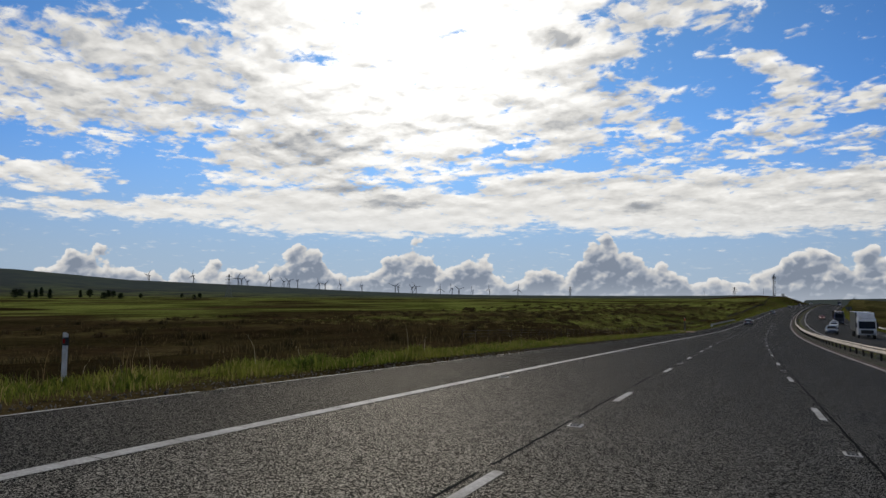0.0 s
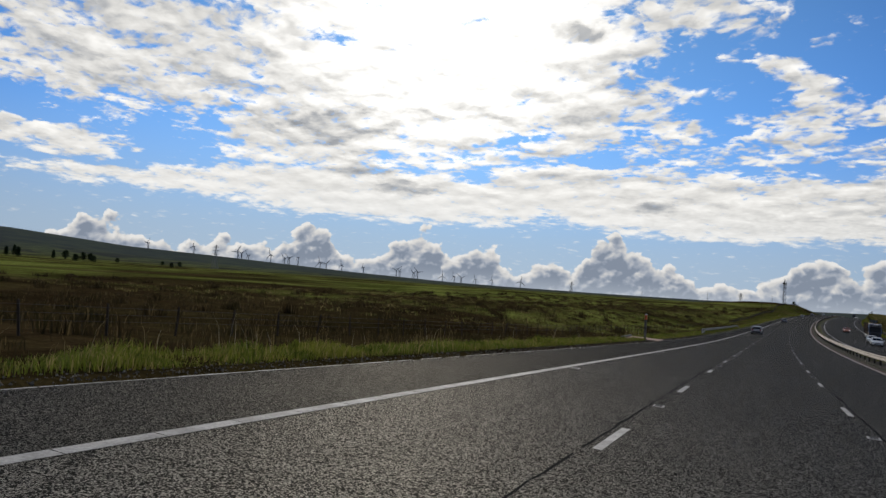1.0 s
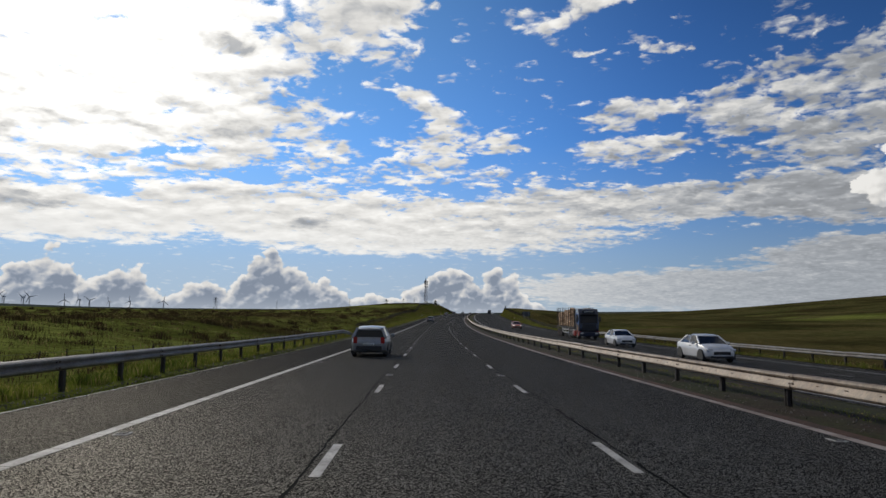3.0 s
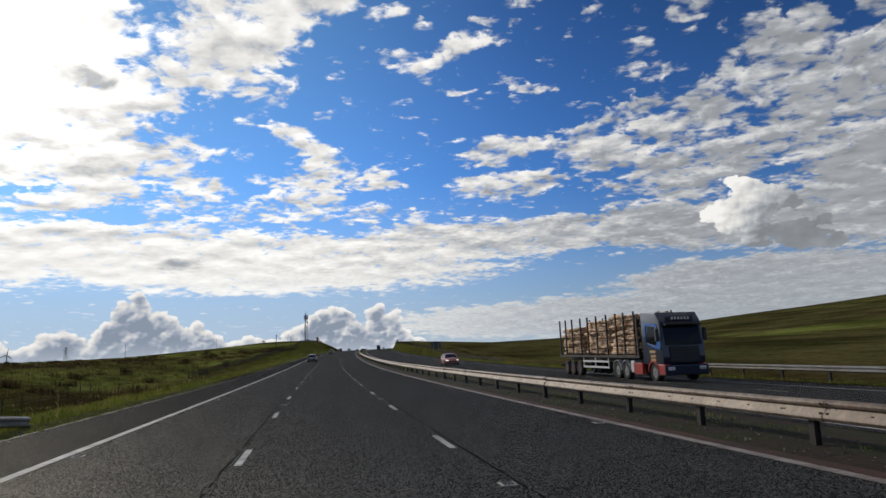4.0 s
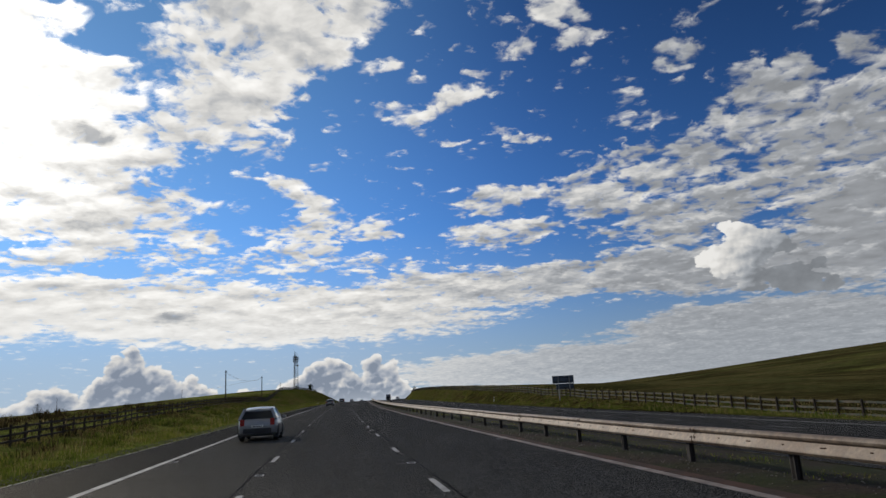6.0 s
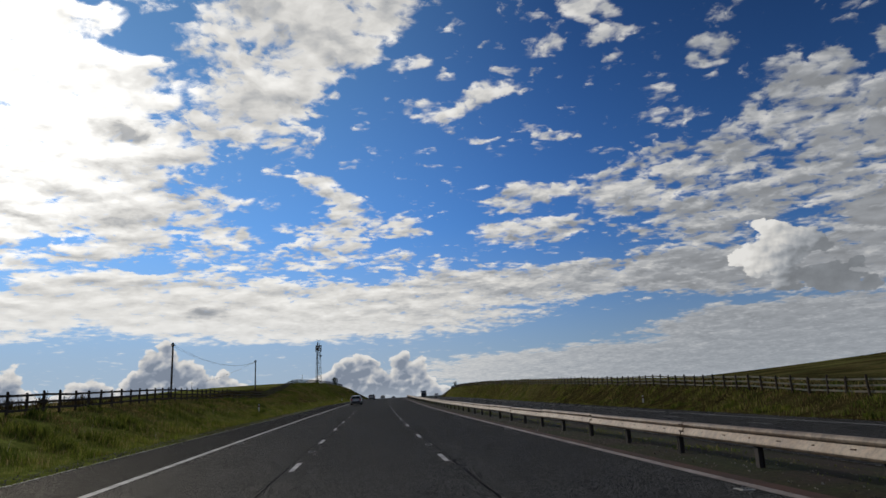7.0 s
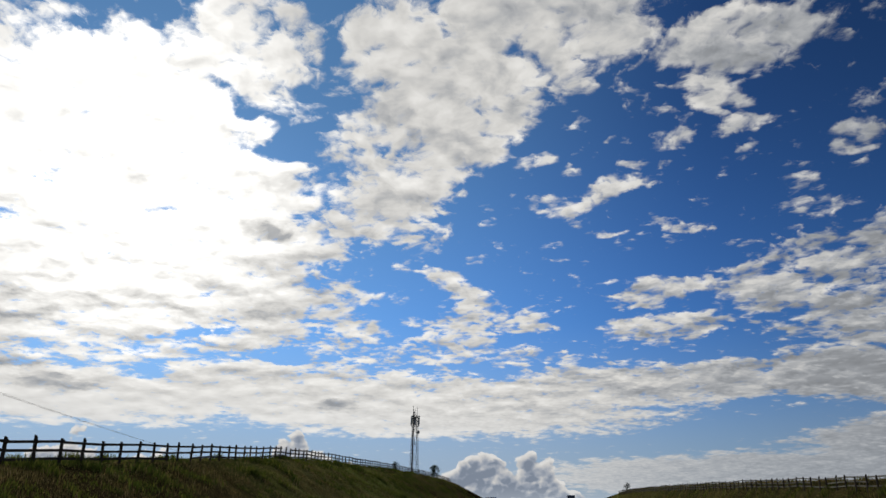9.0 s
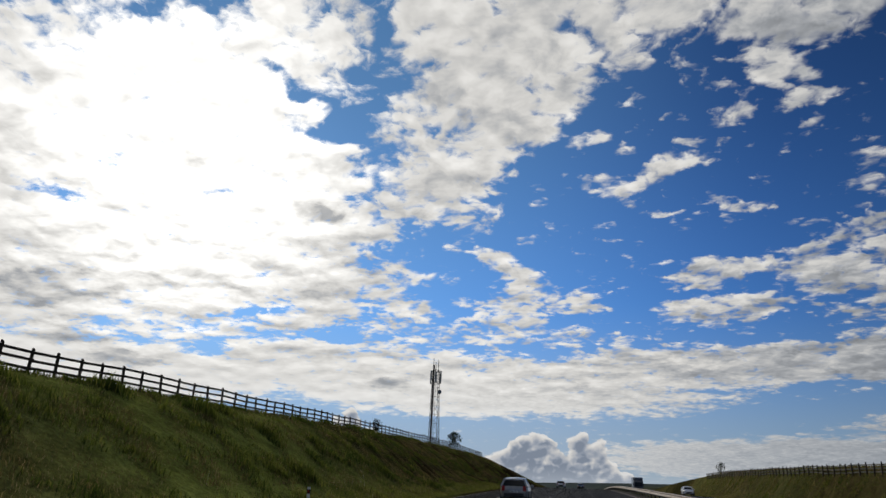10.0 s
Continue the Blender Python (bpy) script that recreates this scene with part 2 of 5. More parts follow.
WISPS = [
    (9.4, 23.9, 2.6, 0.9, 7, 0.6), (13.4, 24.7, 3.2, 1, 19, 0.66), (17.2, 25.5, 2.4, 0.8, 8, 0.6), (8.2, 26.9, 1.9, 1, -3, 0.56), (18, 27, 2.6, 0.6, -2, 0.58), (13.5, 21.8, 2.7, 0.4, -8, 0.52),
    (21.1, 22.1, 3.8, 0.6, -11, 0.5), (11, 30.6, 1.7, 0.7, 22, 0.54), (15.5, 28.8, 1.4, 0.5, 8, 0.54), (20.4, 29, 2.3, 1.1, 10, 0.42), (25.6, 26.5, 2.1, 0.9, 20, 0.44), (30.4, 22.6, 2.7, 1.9, -11, 0.42),
    (-2.7, 20.7, 3.3, 1.3, 30, 0.52), (1.1, 12.9, 4.2, 1.7, 3, 0.72),
]
GAPS = [
    (-15.7, 28.6, 3.6, 1.6, 25, 0.75), (-20.8, 31.5, 3.4, 0.8, -26, 0.45), (-21.9, 12.5, 3.5, 0.7, 14, 0.45), (-9.8, 18.4, 3.5, 2.2, 28, 0.6), (22.5, 5.5, 7.1, 0.7, 3, 1.1), (35.1, 6.4, 2.6, 0.4, -6, 0.5),
    (-11.8, 37.4, 1.9, 1.6, 59, 0.5), (-20.3, 12.3, 3.3, 0.9, 17, 0.6), (-24.7, 9.2, 2.2, 0.5, 4, 0.4), (-53.4, 7.6, 6.2, 0.7, -3, 0.4), (-37, 19.7, 2.8, 0.6, -11, 0.4), (-0.5, 10, 9.5, 0.3, 1, 0.3),
    (-14.6, 11.1, 2.6, 0.6, -9, 0.4),
]
DARK_CLOUDS = [(-9.3, 7.4, 2.3, 0.7, 0, 0.42), (-30.7, 8.0, 2.5, 0.8, 0, 0.38), (-36.8, 12.3, 4.6, 1.4, 4, 0.34), (-11.4, 16.8, 2.4, 1.1, -4, 0.34), (-16.0, 21.0, 2.6, 1.2, 6, 0.36), (-34.4, 9.2, 2.6, 0.9, 6, 0.3), (-55, 7.4, 4, 0.6, 0, 0.25)]
# heaped cumulus: azimuth, half width, height
HEAPS = [(-13.2, 1.5, 2.6), (-11.2, 1.6, 2.2), (-8.4, 2.2, 1.0), (-28.7, 3.0, 2.4), (-23, 2.2, 1.7), (-37.6, 2.6, 2.2), (2.4, 2.2, 1.9), (7.2, 2.4, 1.9), (-46.9, 2.4, 0.8), (-18.3, 2.0, 0.6), (-54, 3.0, 0.9)]
build_sky()

# ---- materials ----
MATS = {}


def material(name, colour, rough=0.8, metal=0.0, second=None, scale=3.0, grain=None, grain_amount=0.25, bump=0.0, bump_scale=40.0, coords="Object", island=0.0, trans=0.0, spec=None):
    """A procedural surface: two colours mixed by a broad noise, fine grain over them, and a bump."""
    if name in MATS:
        return MATS[name]
    m = bpy.data.materials.new(name)
    m.use_nodes = True
    k = Nodes(m.node_tree)
    bsdf = k.nodes["Principled BSDF"]
    at = k.node("ShaderNodeNewGeometry").outputs["Position"] if coords == "World" else k.node("ShaderNodeTexCoord").outputs["Object"]
    col = k.mix(k.ramp(k.noise(at, scale, 5, 0.6), 0.35, 0.65), colour, second or tuple(c * 0.8 for c in colour))
    fine = k.noise(at, grain or scale * 9, 4, 0.65)
    col = k.mix(grain_amount, col, k.vec("SCALE", col, scale=k.ramp(fine, 0.3, 0.7, 0.3, 1.7, smooth=False)))
    if island:
        r = k.node("ShaderNodeNewGeometry").outputs["Random Per Island"]
        col = k.vec("SCALE", col, scale=k.ramp(r, 0.0, 1.0, 1 - island, 1 + island, smooth=False))
    k.put(bsdf.inputs["Base Color"], col)
    k.put(bsdf.inputs["Roughness"], k.ramp(fine, 0.2, 0.8, max(rough - 0.08, 0.02), min(rough + 0.08, 1.0), smooth=False))
    bsdf.inputs["Metallic"].default_value = metal
    if spec is not None:
        bsdf.inputs["Specular IOR Level"].default_value = spec
    if bump:
        b = k.node("ShaderNodeBump")
        b.inputs["Strength"].default_value, b.inputs["Distance"].default_value = bump, 0.02
        k.put(b.inputs["Height"], k.noise(at, bump_scale, 5, 0.6))
        k.put(bsdf.inputs["Normal"], b.outputs[0])
    MATS[name] = m
    return m


def asphalt_material(name, dark, pale, share, wide, shine):
    """Worn stone-chip asphalt: pale chips in dark binder, smoother wheel tracks, broad stains."""
    m = bpy.data.materials.new(name)
    m.use_nodes = True
    k = Nodes(m.node_tree)
    bsdf = k.nodes["Principled BSDF"]
    at = k.node("ShaderNodeNewGeometry").outputs["Position"]
    chips = k.noise(at, 135.0, 3, 0.65)
    cell = k.node("ShaderNodeTexVoronoi")
    k.put(cell.inputs["Vector"], at)
    cell.inputs["Scale"].default_value = 88.0
    one = k.split(cell.outputs["Color"])[0]
    chip = k.math("MULTIPLY", k.ramp(chips, 0.38, 0.56), k.ramp(one, 1.0 - share, 1.0 - share * 0.5))
    stain = k.noise(at, 0.35, 5, 0.6)
    streak = k.noise(k.vec("MULTIPLY", at, (1.0, 0.03, 1.0)), 1.3, 3, 0.5)
    col = k.mix(chip, dark, pale)
    col = k.vec("SCALE", col, scale=k.ramp(stain, 0.3, 0.7, 0.70, 1.25, smooth=False))
    col = k.vec("SCALE", col, scale=k.ramp(streak, 0.3, 0.7, 1.0 - wide, 1.0 + wide, smooth=False))
    k.nodes.remove(bsdf)
    matt, gloss, both = k.node("ShaderNodeBsdfDiffuse"), k.node("ShaderNodeBsdfGlossy"), k.node("ShaderNodeMixShader")
    k.put(matt.inputs["Color"], col)
    matt.inputs["Roughness"].default_value = 1.0
    gloss.inputs["Color"].default_value, gloss.inputs["Roughness"].default_value = (0.9, 0.86, 0.78, 1), 0.55
    k.put(both.inputs[0], k.ramp(chip, 0.0, 1.0, 0.012, shine, smooth=False))
    k.links.new(matt.outputs[0], both.inputs[1])
    k.links.new(gloss.outputs[0], both.inputs[2])
    k.links.new(both.outputs[0], k.nodes["Material Output"].inputs[0])
    b = k.node("ShaderNodeBump")
    b.inputs["Strength"].default_value, b.inputs["Distance"].default_value = 0.55, 0.006
    k.put(b.inputs["Height"], k.math("ADD", chips, k.math("MULTIPLY", chip, 0.5)))
    k.put(matt.inputs["Normal"], b.outputs[0])
    k.put(gloss.inputs["Normal"], b.outputs[0])
    return m


ASPHALT = asphalt_material("asphalt", (0.0088, 0.0085, 0.0076), (0.078, 0.075, 0.067), 0.50, 0.24, 0.24)
SHOULDER = asphalt_material("shoulder_asphalt", (0.0105, 0.0100, 0.0090), (0.064, 0.061, 0.055), 0.46, 0.14, 0.14)
PAINT = material("road_paint", (0.43, 0.415, 0.385), 0.75, second=(0.25, 0.24, 0.22), scale=2.0, grain=30, grain_amount=0.5, bump=0.2, coords="World")


def moor_material():
    """Open moor: brown heather, olive grass and brighter green patches, each at its own scale, with haze painted over
    the far ground.
    """
    m = bpy.data.materials.new("moor")
    m.use_nodes = True
    k = Nodes(m.node_tree)
    bsdf = k.nodes["Principled BSDF"]
    at = k.node("ShaderNodeNewGeometry").outputs["Position"]
    flat = k.vec("MULTIPLY", at, (1.0, 1.0, 0.0))
    wide = k.noise(flat, 0.012, 4, 0.55, 0.4)
    mid = k.noise(flat, 0.06, 5, 0.6, 0.6)
    fine = k.noise(at, 0.9, 6, 0.65)
    grit = k.noise(at, 7.0, 4, 0.7)
    px, py, pz = k.split(at)
    col = k.mix(k.ramp(mid, 0.38, 0.62), (0.030, 0.020, 0.0095), (0.046, 0.036, 0.014))
    col = k.mix(k.ramp(px, 15.0, 45.0, 0.0, 0.8), col, k.mix(k.ramp(mid, 0.4, 0.6), (0.078, 0.066, 0.024), (0.052, 0.053, 0.018)))
    ahead = k.ramp(k.math("ADD", py, k.math("MULTIPLY", mid, 70.0)), 75.0, 150.0, -0.16, 0.05)
    ahead = k.math("ADD", ahead, k.ramp(px, -10.0, 40.0, 0.0, -0.14))
    col = k.mix(k.ramp(k.math("ADD", wide, ahead), 0.46, 0.60), col, (0.120, 0.135, 0.030))
    col = k.mix(k.ramp(k.noise(flat, 0.025, 3, 0.5), 0.56, 0.68, 0.0, 0.75), col, (0.078, 0.060, 0.026))
    rows = k.noise(k.vec("MULTIPLY", flat, (1.0, 0.5, 1.0)), 0.05, 5, 0.6)
    col = k.vec("SCALE", col, scale=k.ramp(rows, 0.36, 0.62, 0.62, 1.50))
    col = k.vec("SCALE", col, scale=k.ramp(fine, 0.3, 0.7, 0.55, 1.55, smooth=False))
    col = k.vec("SCALE", col, scale=k.ramp(grit, 0.3, 0.7, 0.55, 1.4, smooth=False))
    # aerial haze put into the colour: distant ground fades to blue-grey
    far_haze = k.ramp(k.vec("LENGTH", flat), 600.0, 1700.0, 0.0, 0.88)
    col = k.mix(far_haze, col, (0.066, 0.082, 0.080))
    k.put(bsdf.inputs["Base Color"], col)
    bsdf.inputs["Roughness"].default_value = 1.0
    bsdf.inputs["Specular IOR Level"].default_value = 0.0
    b = k.node("ShaderNodeBump")
    b.inputs["Strength"].default_value, b.inputs["Distance"].default_value = 0.8, 0.25
    k.put(b.inputs["Height"], k.math("ADD", fine, k.math("MULTIPLY", grit, 0.3)))
    k.put(bsdf.inputs["Normal"], b.outputs[0])
    return m


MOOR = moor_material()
STEEL = material("galvanised_steel", (0.26, 0.25, 0.235), 0.55, 0.2, second=(0.19, 0.17, 0.145), scale=1.2, grain=14, grain_amount=0.35, bump=0.1, bump_scale=30)
BEAM_STEEL = material("rusty_beam_steel", (0.255, 0.20, 0.145), 0.6, 0.15, second=(0.165, 0.115, 0.078), scale=1.3, grain=9, grain_amount=0.6, bump=0.15, bump_scale=25)
DARK_STEEL = material("dark_steel", (0.026, 0.023, 0.021), 0.65, 0.2, second=(0.045, 0.032, 0.024), scale=4)
TIMBER = material("weathered_timber", (0.050, 0.038, 0.027), 0.85, second=(0.028, 0.022, 0.016), scale=3, grain=40, bump=0.4, spec=0.2)

# ---- the road's line ----
def spline(xs, ys):
    """A natural cubic through the knots, straight beyond them."""
    n = len(xs)
    xs, ys = np.array(xs, float), np.array(ys, float)
    h = np.diff(xs)
    a, b = np.zeros((n, n)), np.zeros(n)
    a[0, 0] = a[-1, -1] = 1
    for i in range(1, n - 1):
        a[i, i - 1], a[i, i], a[i, i + 1] = h[i - 1], 2 * (h[i - 1] + h[i]), h[i]
        b[i] = 6 * ((ys[i + 1] - ys[i]) / h[i] - (ys[i] - ys[i - 1]) / h[i - 1])
    m = np.linalg.solve(a, b)

    def at(q):
        q = np.asarray(q, float)
        c = np.clip(q, xs[0], xs[-1])
        i = np.clip(np.searchsorted(xs, c) - 1, 0, n - 2)
        u, v = (xs[i + 1] - c) / h[i], (c - xs[i]) / h[i]
        r = u * ys[i] + v * ys[i + 1] + ((u ** 3 - u) * m[i] + (v ** 3 - v) * m[i + 1]) * h[i] ** 2 / 6
        s0 = (ys[1] - ys[0]) / h[0] - h[0] * m[1] / 6
        s1 = (ys[-1] - ys[-2]) / h[-1] + h[-1] * m[-2] / 6
        return r + np.where(q < xs[0], (q - xs[0]) * s0, 0) + np.where(q > xs[-1], (q - xs[-1]) * s1, 0)
    return at


road_x = spline([-25, 25, 75, 125, 175, 225, 275, 325, 375, 430, 500, 580, 680, 800], [1.47, -0, -0.29, 0.21, 1.46, 3.44, 6.18, 9.75, 14.14, 19.64, 27.46, 37.45, 49.83, 64.71])
road_z = spline([-25, 25, 75, 125, 175, 225, 275, 325, 375, 430, 500, 580, 680, 800], [1.73, 0, -1.54, -2.5, -2.97, -3.01, -2.64, -2.19, -1.67, -1.14, -0.74, -1.4, -3.6, -9])


def line(xs, ys):
    return lambda q: np.interp(q, xs, ys)


fall = line([0, 90, 180, 270], [-0.0314, -0.0021, 0.0013, 0.0030])   # crossfall of the near carriageway
EDGE_L, PAVE_L, LANE_A, LANE_B, EDGE_R, PAVE_R = -4.53, -6.86, -1.535, 1.535, 4.92, 5.25
POST_R, FAR_IN, FAR_EDGE, FAR_A, FAR_B, FAR_OUT, FAR_PAVE = 5.94, 7.75, 8.15, 11.2, 14.25, 17.3, 19.7
bank_l = line([-200, 0, 117, 182, 229, 248, 258, 274, 292, 318, 339, 356, 364, 384, 406, 421, 451, 491, 531, 611, 751], [-0.3, -0.4, -0.9, -1.4, -0.7, -0.1, 0.07, 0.55, 1.0, 1.5, 1.47, 1.4, 1.52, 2.5, 3.75, 4.2, 4.6, 4.9, 4.9, 2.9, 0.3])
crest_l = line([229, 262, 341, 421], [15.4, 13.2, 13.0, 18.0])          # how far out the left bank's crest and its fence stand
bank_r = line([-200, 117, 235, 260, 279, 307, 326, 338, 378, 428, 521, 611, 751], [-0.4, -0.5, -0.55, -0.3, 0.3, 1.2, 1.9, 2.05, 2.75, 3.35, 3.8, 2.6, 0.3])


def surface(s, o):
    """Height of the built ground at station s, offset o from the middle lane."""
    s, o = np.asarray(s, float), np.asarray(o, float)
    z0 = road_z(s)
    cross = np.interp(o, [PAVE_R, FAR_IN, FAR_PAVE], [0, -0.03, -0.48])
    return z0 + np.where(o < PAVE_R, fall(s) * o, fall(s) * PAVE_R + cross)


def place(s, o, dz=0.0):
    dx = float(road_x(s + 0.5) - road_x(s - 0.5))
    n = 1 / math.sqrt(1 + dx * dx)
    return Vector((float(road_x(s)) + o * n, s - o * dx * n, float(surface(s, o)) + dz))


def heading(s):
    """Turn about z that points +y along the road."""
    return -math.degrees(math.atan(float(road_x(s + 0.5) - road_x(s - 0.5))))


def fbm(x, y, scale, octaves=3):
    """A smooth sum of sines standing in for rolling ground."""
    r, a = 0.0, 1.0
    for i in range(octaves):
        q = scale * 1.9 ** i
        r = r + a * (np.sin(q * x + 1.7 * i + 0.8 * np.sin(q * 0.7 * y)) * np.cos(q * y * 0.9 + 2.3 * i + 0.6 * np.sin(q * 0.6 * x)))
        a *= 0.5
    return r


def ground_z(s, o):
    """Height of open ground beside the road."""
    s, o = np.asarray(s, float), np.asarray(o, float)
    ease = lambda u: np.clip(u, 0, 1) ** 2 * (3 - 2 * np.clip(u, 0, 1))
    left, right = -o, o
    zl = surface(s, PAVE_L) + bank_l(s) * ease((left - 7.6) / (crest_l(s) - 7.4))
    hill = 1.6 * np.exp(-((s - 508) / 60) ** 2 - ((o + 45) / 30) ** 2) * ease((left - 15) / 12)
    moor = -1.9 + 0.9 * fbm(o, s, 0.013) * ease((left - 40) / 120) - 2.0 * ease((left - 150) / 500) + 0.004 * np.maximum(s - 200, 0)
    far_az = np.degrees(np.arctan2(o, s + 20))
    dist = np.hypot(o, s + 20)
    skyline = np.interp(far_az, [-90, -62, -59, -57, -55, -52, -47.8, -43.6, -36, -33, -29.7, -16, -7, 0], [60, 79, 74, 65, 47, 34, 46, 27, 15, 14, 1, 0, 5, 8])
    moor = moor + skyline * ease((dist - 1100) / 1500) * (left > 0)
    wl = ease((left - crest_l(s) - 1) / np.interp(s, [274, 364], [25, 90]))
    zl = zl * (1 - wl) + np.maximum(moor, -30) * wl + hill
    zr0 = surface(s, FAR_PAVE) + bank_r(s) * ease((right - 20.2) / 3.2)
    rise = (0.11 * np.clip(right - 105, 0, 320) + 0.6 * fbm(o, s, 0.011) * ease((right - 60) / 150)) * np.interp(s, [-100, 72, 171, 470, 570, 750, 1150], [0.5, 0.6, 0.8, 0.92, 0.78, 0.5, 0.3])
    zr = zr0 + rise
    far = ease((right - 24) / 70)
    zr = zr * (1 - far) + (rise - 1.5) * far
    return np.where(o < 0, zl, zr)


def mesh_object(name, verts, faces, mat, smooth=False):
    me = bpy.data.meshes.new(name)
    me.from_pydata([tuple(v) for v in verts], [], faces)
    me.materials.append(mat)
    if smooth:
        me.polygons.foreach_set("use_smooth", [True] * len(me.polygons))
    return new(name, me)


def strip(name, stations, offsets, height, mat, smooth=True):
    """A sheet of ground along the road: height(s, o) for each station and offset."""
    verts, faces = [], []
    S, O = np.meshgrid(stations, offsets, indexing="ij")
    dx = road_x(S + 0.5) - road_x(S - 0.5)
    n = 1 / np.sqrt(1 + dx * dx)
    near = np.clip(1 - (np.abs(O) - 60) / 200, 0, 1)      # far off, offsets run straight sideways
    X = road_x(np.clip(S, -200, 900)) + O * (n * near + (1 - near))
    Y = S - O * dx * n * near
    Z = height(S, O)
    verts = np.stack([X, Y, Z], -1).reshape(-1, 3)
    c = len(offsets)
    for i in range(len(stations) - 1):
        for j in range(c - 1):
            a = i * c + j
            faces.append((a, a + 1, a + c + 1, a + c))
    return mesh_object(name, verts.tolist(), faces, mat, smooth)


near_s = list(np.arange(-90, 700, 5.0)) + list(np.arange(700, 1001, 20.0))
all_s = [-2500, -1200, -600, -300, -150] + near_s + [1100, 1250, 1450, 1700, 2000, 2400, 2900, 3500, 4200]
off_l = -np.array([6.8, 7.3, 7.8, 8.6, 9.5, 10.5, 11.5, 12.5, 13.2, 14, 15, 16, 17, 18, 19.5, 23, 28, 35, 45, 60, 80, 110, 150, 200, 270, 360, 480, 640, 850, 1100, 1400, 1750, 2150, 2600, 3200, 4000])[::-1]
off_r = np.array([19.6, 20.2, 21, 22, 23, 24, 26, 29, 34, 42, 55, 75, 100, 140, 190, 260, 340, 440, 560, 700, 900, 1300, 2000, 3000, 4000])
def ground_sheet(s, o):
    mid = surface(s, np.clip(o, PAVE_L, FAR_PAVE)) - 0.12
    return np.where((o > -7.0) & (o < 19.9), mid, ground_z(s, o))


all_off = list(off_l) + [-4, 0, 5.2, 5.4, 6.5, 7.6, 7.8, 12] + list(off_r)
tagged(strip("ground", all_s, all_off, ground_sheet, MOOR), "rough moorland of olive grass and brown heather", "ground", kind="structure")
tagged(strip("road", near_s, [PAVE_L + 2.25, 0, PAVE_R], surface, ASPHALT), "dark worn asphalt of a three-lane carriageway", "road", kind="structure")
tagged(strip("hard_shoulder", near_s, [PAVE_L, PAVE_L + 2.25], surface, SHOULDER), "paler asphalt hard shoulder beside the carriageway", "road", kind="structure")
tagged(strip("far_road", near_s, [FAR_IN, 12, FAR_OUT + 0.2, FAR_PAVE], surface, ASPHALT), "dark asphalt of the opposite carriageway", "road", kind="structure")
MEDIAN = material("median_soil", (0.040, 0.029, 0.021), 0.95, second=(0.030, 0.034, 0.012), scale=0.8, grain=14, grain_amount=0.7, bump=0.8, bump_scale=12, coords="World", spec=0.1)
tagged(strip("central_reservation", near_s, [PAVE_R, 5.6, 6.6, FAR_IN], lambda s, o: surface(s, o) + np.where((o > PAVE_R + 0.01) & (o < FAR_IN - 0.01), 0.03, -0.01), MEDIAN), "gravelly brown soil strip with sparse grass", "verge", kind="structure")


DIRTY_PAINT = material("dirty_road_paint", (0.30, 0.255, 0.225), 0.8, second=(0.17, 0.135, 0.115), scale=2.0, grain=30, grain_amount=0.5, bump=0.2, coords="World")


def marking(name, offset, width, starts, length, label, mat=PAINT):
    verts, faces = [], []
    for a in starts:
        steps = max(1, int(length / 5))
        for i in range(steps + 1):
            s = a + length * i / steps
            verts += [place(s, offset - width / 2, 0.006), place(s, offset + width / 2, 0.006)]
            if i:
                b = len(verts) - 4
                faces.append((b, b + 1, b + 3, b + 2))
    return tagged(mesh_object(name, verts, faces, mat), label, "road marking", kind="structure")


# the near edge line is laid in short lengths with hairline breaks
marking("edge_line", EDGE_L, 0.17, [-60 + 0.92 * i for i in range(580)], 0.905, "continuous worn white edge line on the asphalt")
marking("edge_line", EDGE_R, 0.17, [-80 + 0.92 * i for i in range(640)], 0.91, "grimy pinkish-white edge line beside the central reservation", DIRTY_PAINT)
for o in (FAR_EDGE, FAR_OUT):
    marking("edge_line", o, 0.17, [-80], 760, "continuous worn white edge line on the asphalt")
for o, d in ((LANE_A, 0.98), (LANE_B, 1.25), (FAR_A, 3.0), (FAR_B, 3.0)):
    for i in range(-9, 76):
        marking("lane_dash", o, 0.105, [d + 7.56 * i - 0.84], 1.68, "short white lane dash on the asphalt")


# ---- building blocks ----
SC = 0.84          # all things are drawn in their own metres and set to the road's scale


def box(bm, x0, x1, y0, y1, z0, z1, bevel=0.0):
    got = bmesh.ops.create_cube(bm, size=1.0)["verts"]
    for v in got:
        v.co = Vector(((x0 + x1) / 2 + v.co.x * (x1 - x0), (y0 + y1) / 2 + v.co.y * (y1 - y0), (z0 + z1) / 2 + v.co.z * (z1 - z0)))
    if bevel:
        edges = list({e for v in got for e in v.link_edges})
        bmesh.ops.bevel(bm, geom=edges, offset=bevel, segments=2, affect="EDGES", profile=0.6)
    return bm


def rod(bm, a, b, r0, r1=None, n=8, caps=True):
    """A tapered rod from a to b."""
    a, b = Vector(a), Vector(b)
    r1 = r0 if r1 is None else r1
    turn = (b - a).to_track_quat("Z", "Y").to_matrix()
    rings = []
    for p, r in ((a, r0), (b, r1)):
        rings.append([bm.verts.new(p + turn @ Vector((r * math.cos(2 * math.pi * i / n), r * math.sin(2 * math.pi * i / n), 0))) for i in range(n)])
    for i in range(n):
        bm.faces.new((rings[0][i], rings[0][(i + 1) % n], rings[1][(i + 1) % n], rings[1][i]))
    if caps:
        bm.faces.new(rings[0][::-1])
        bm.faces.new(rings[1])
    return bm


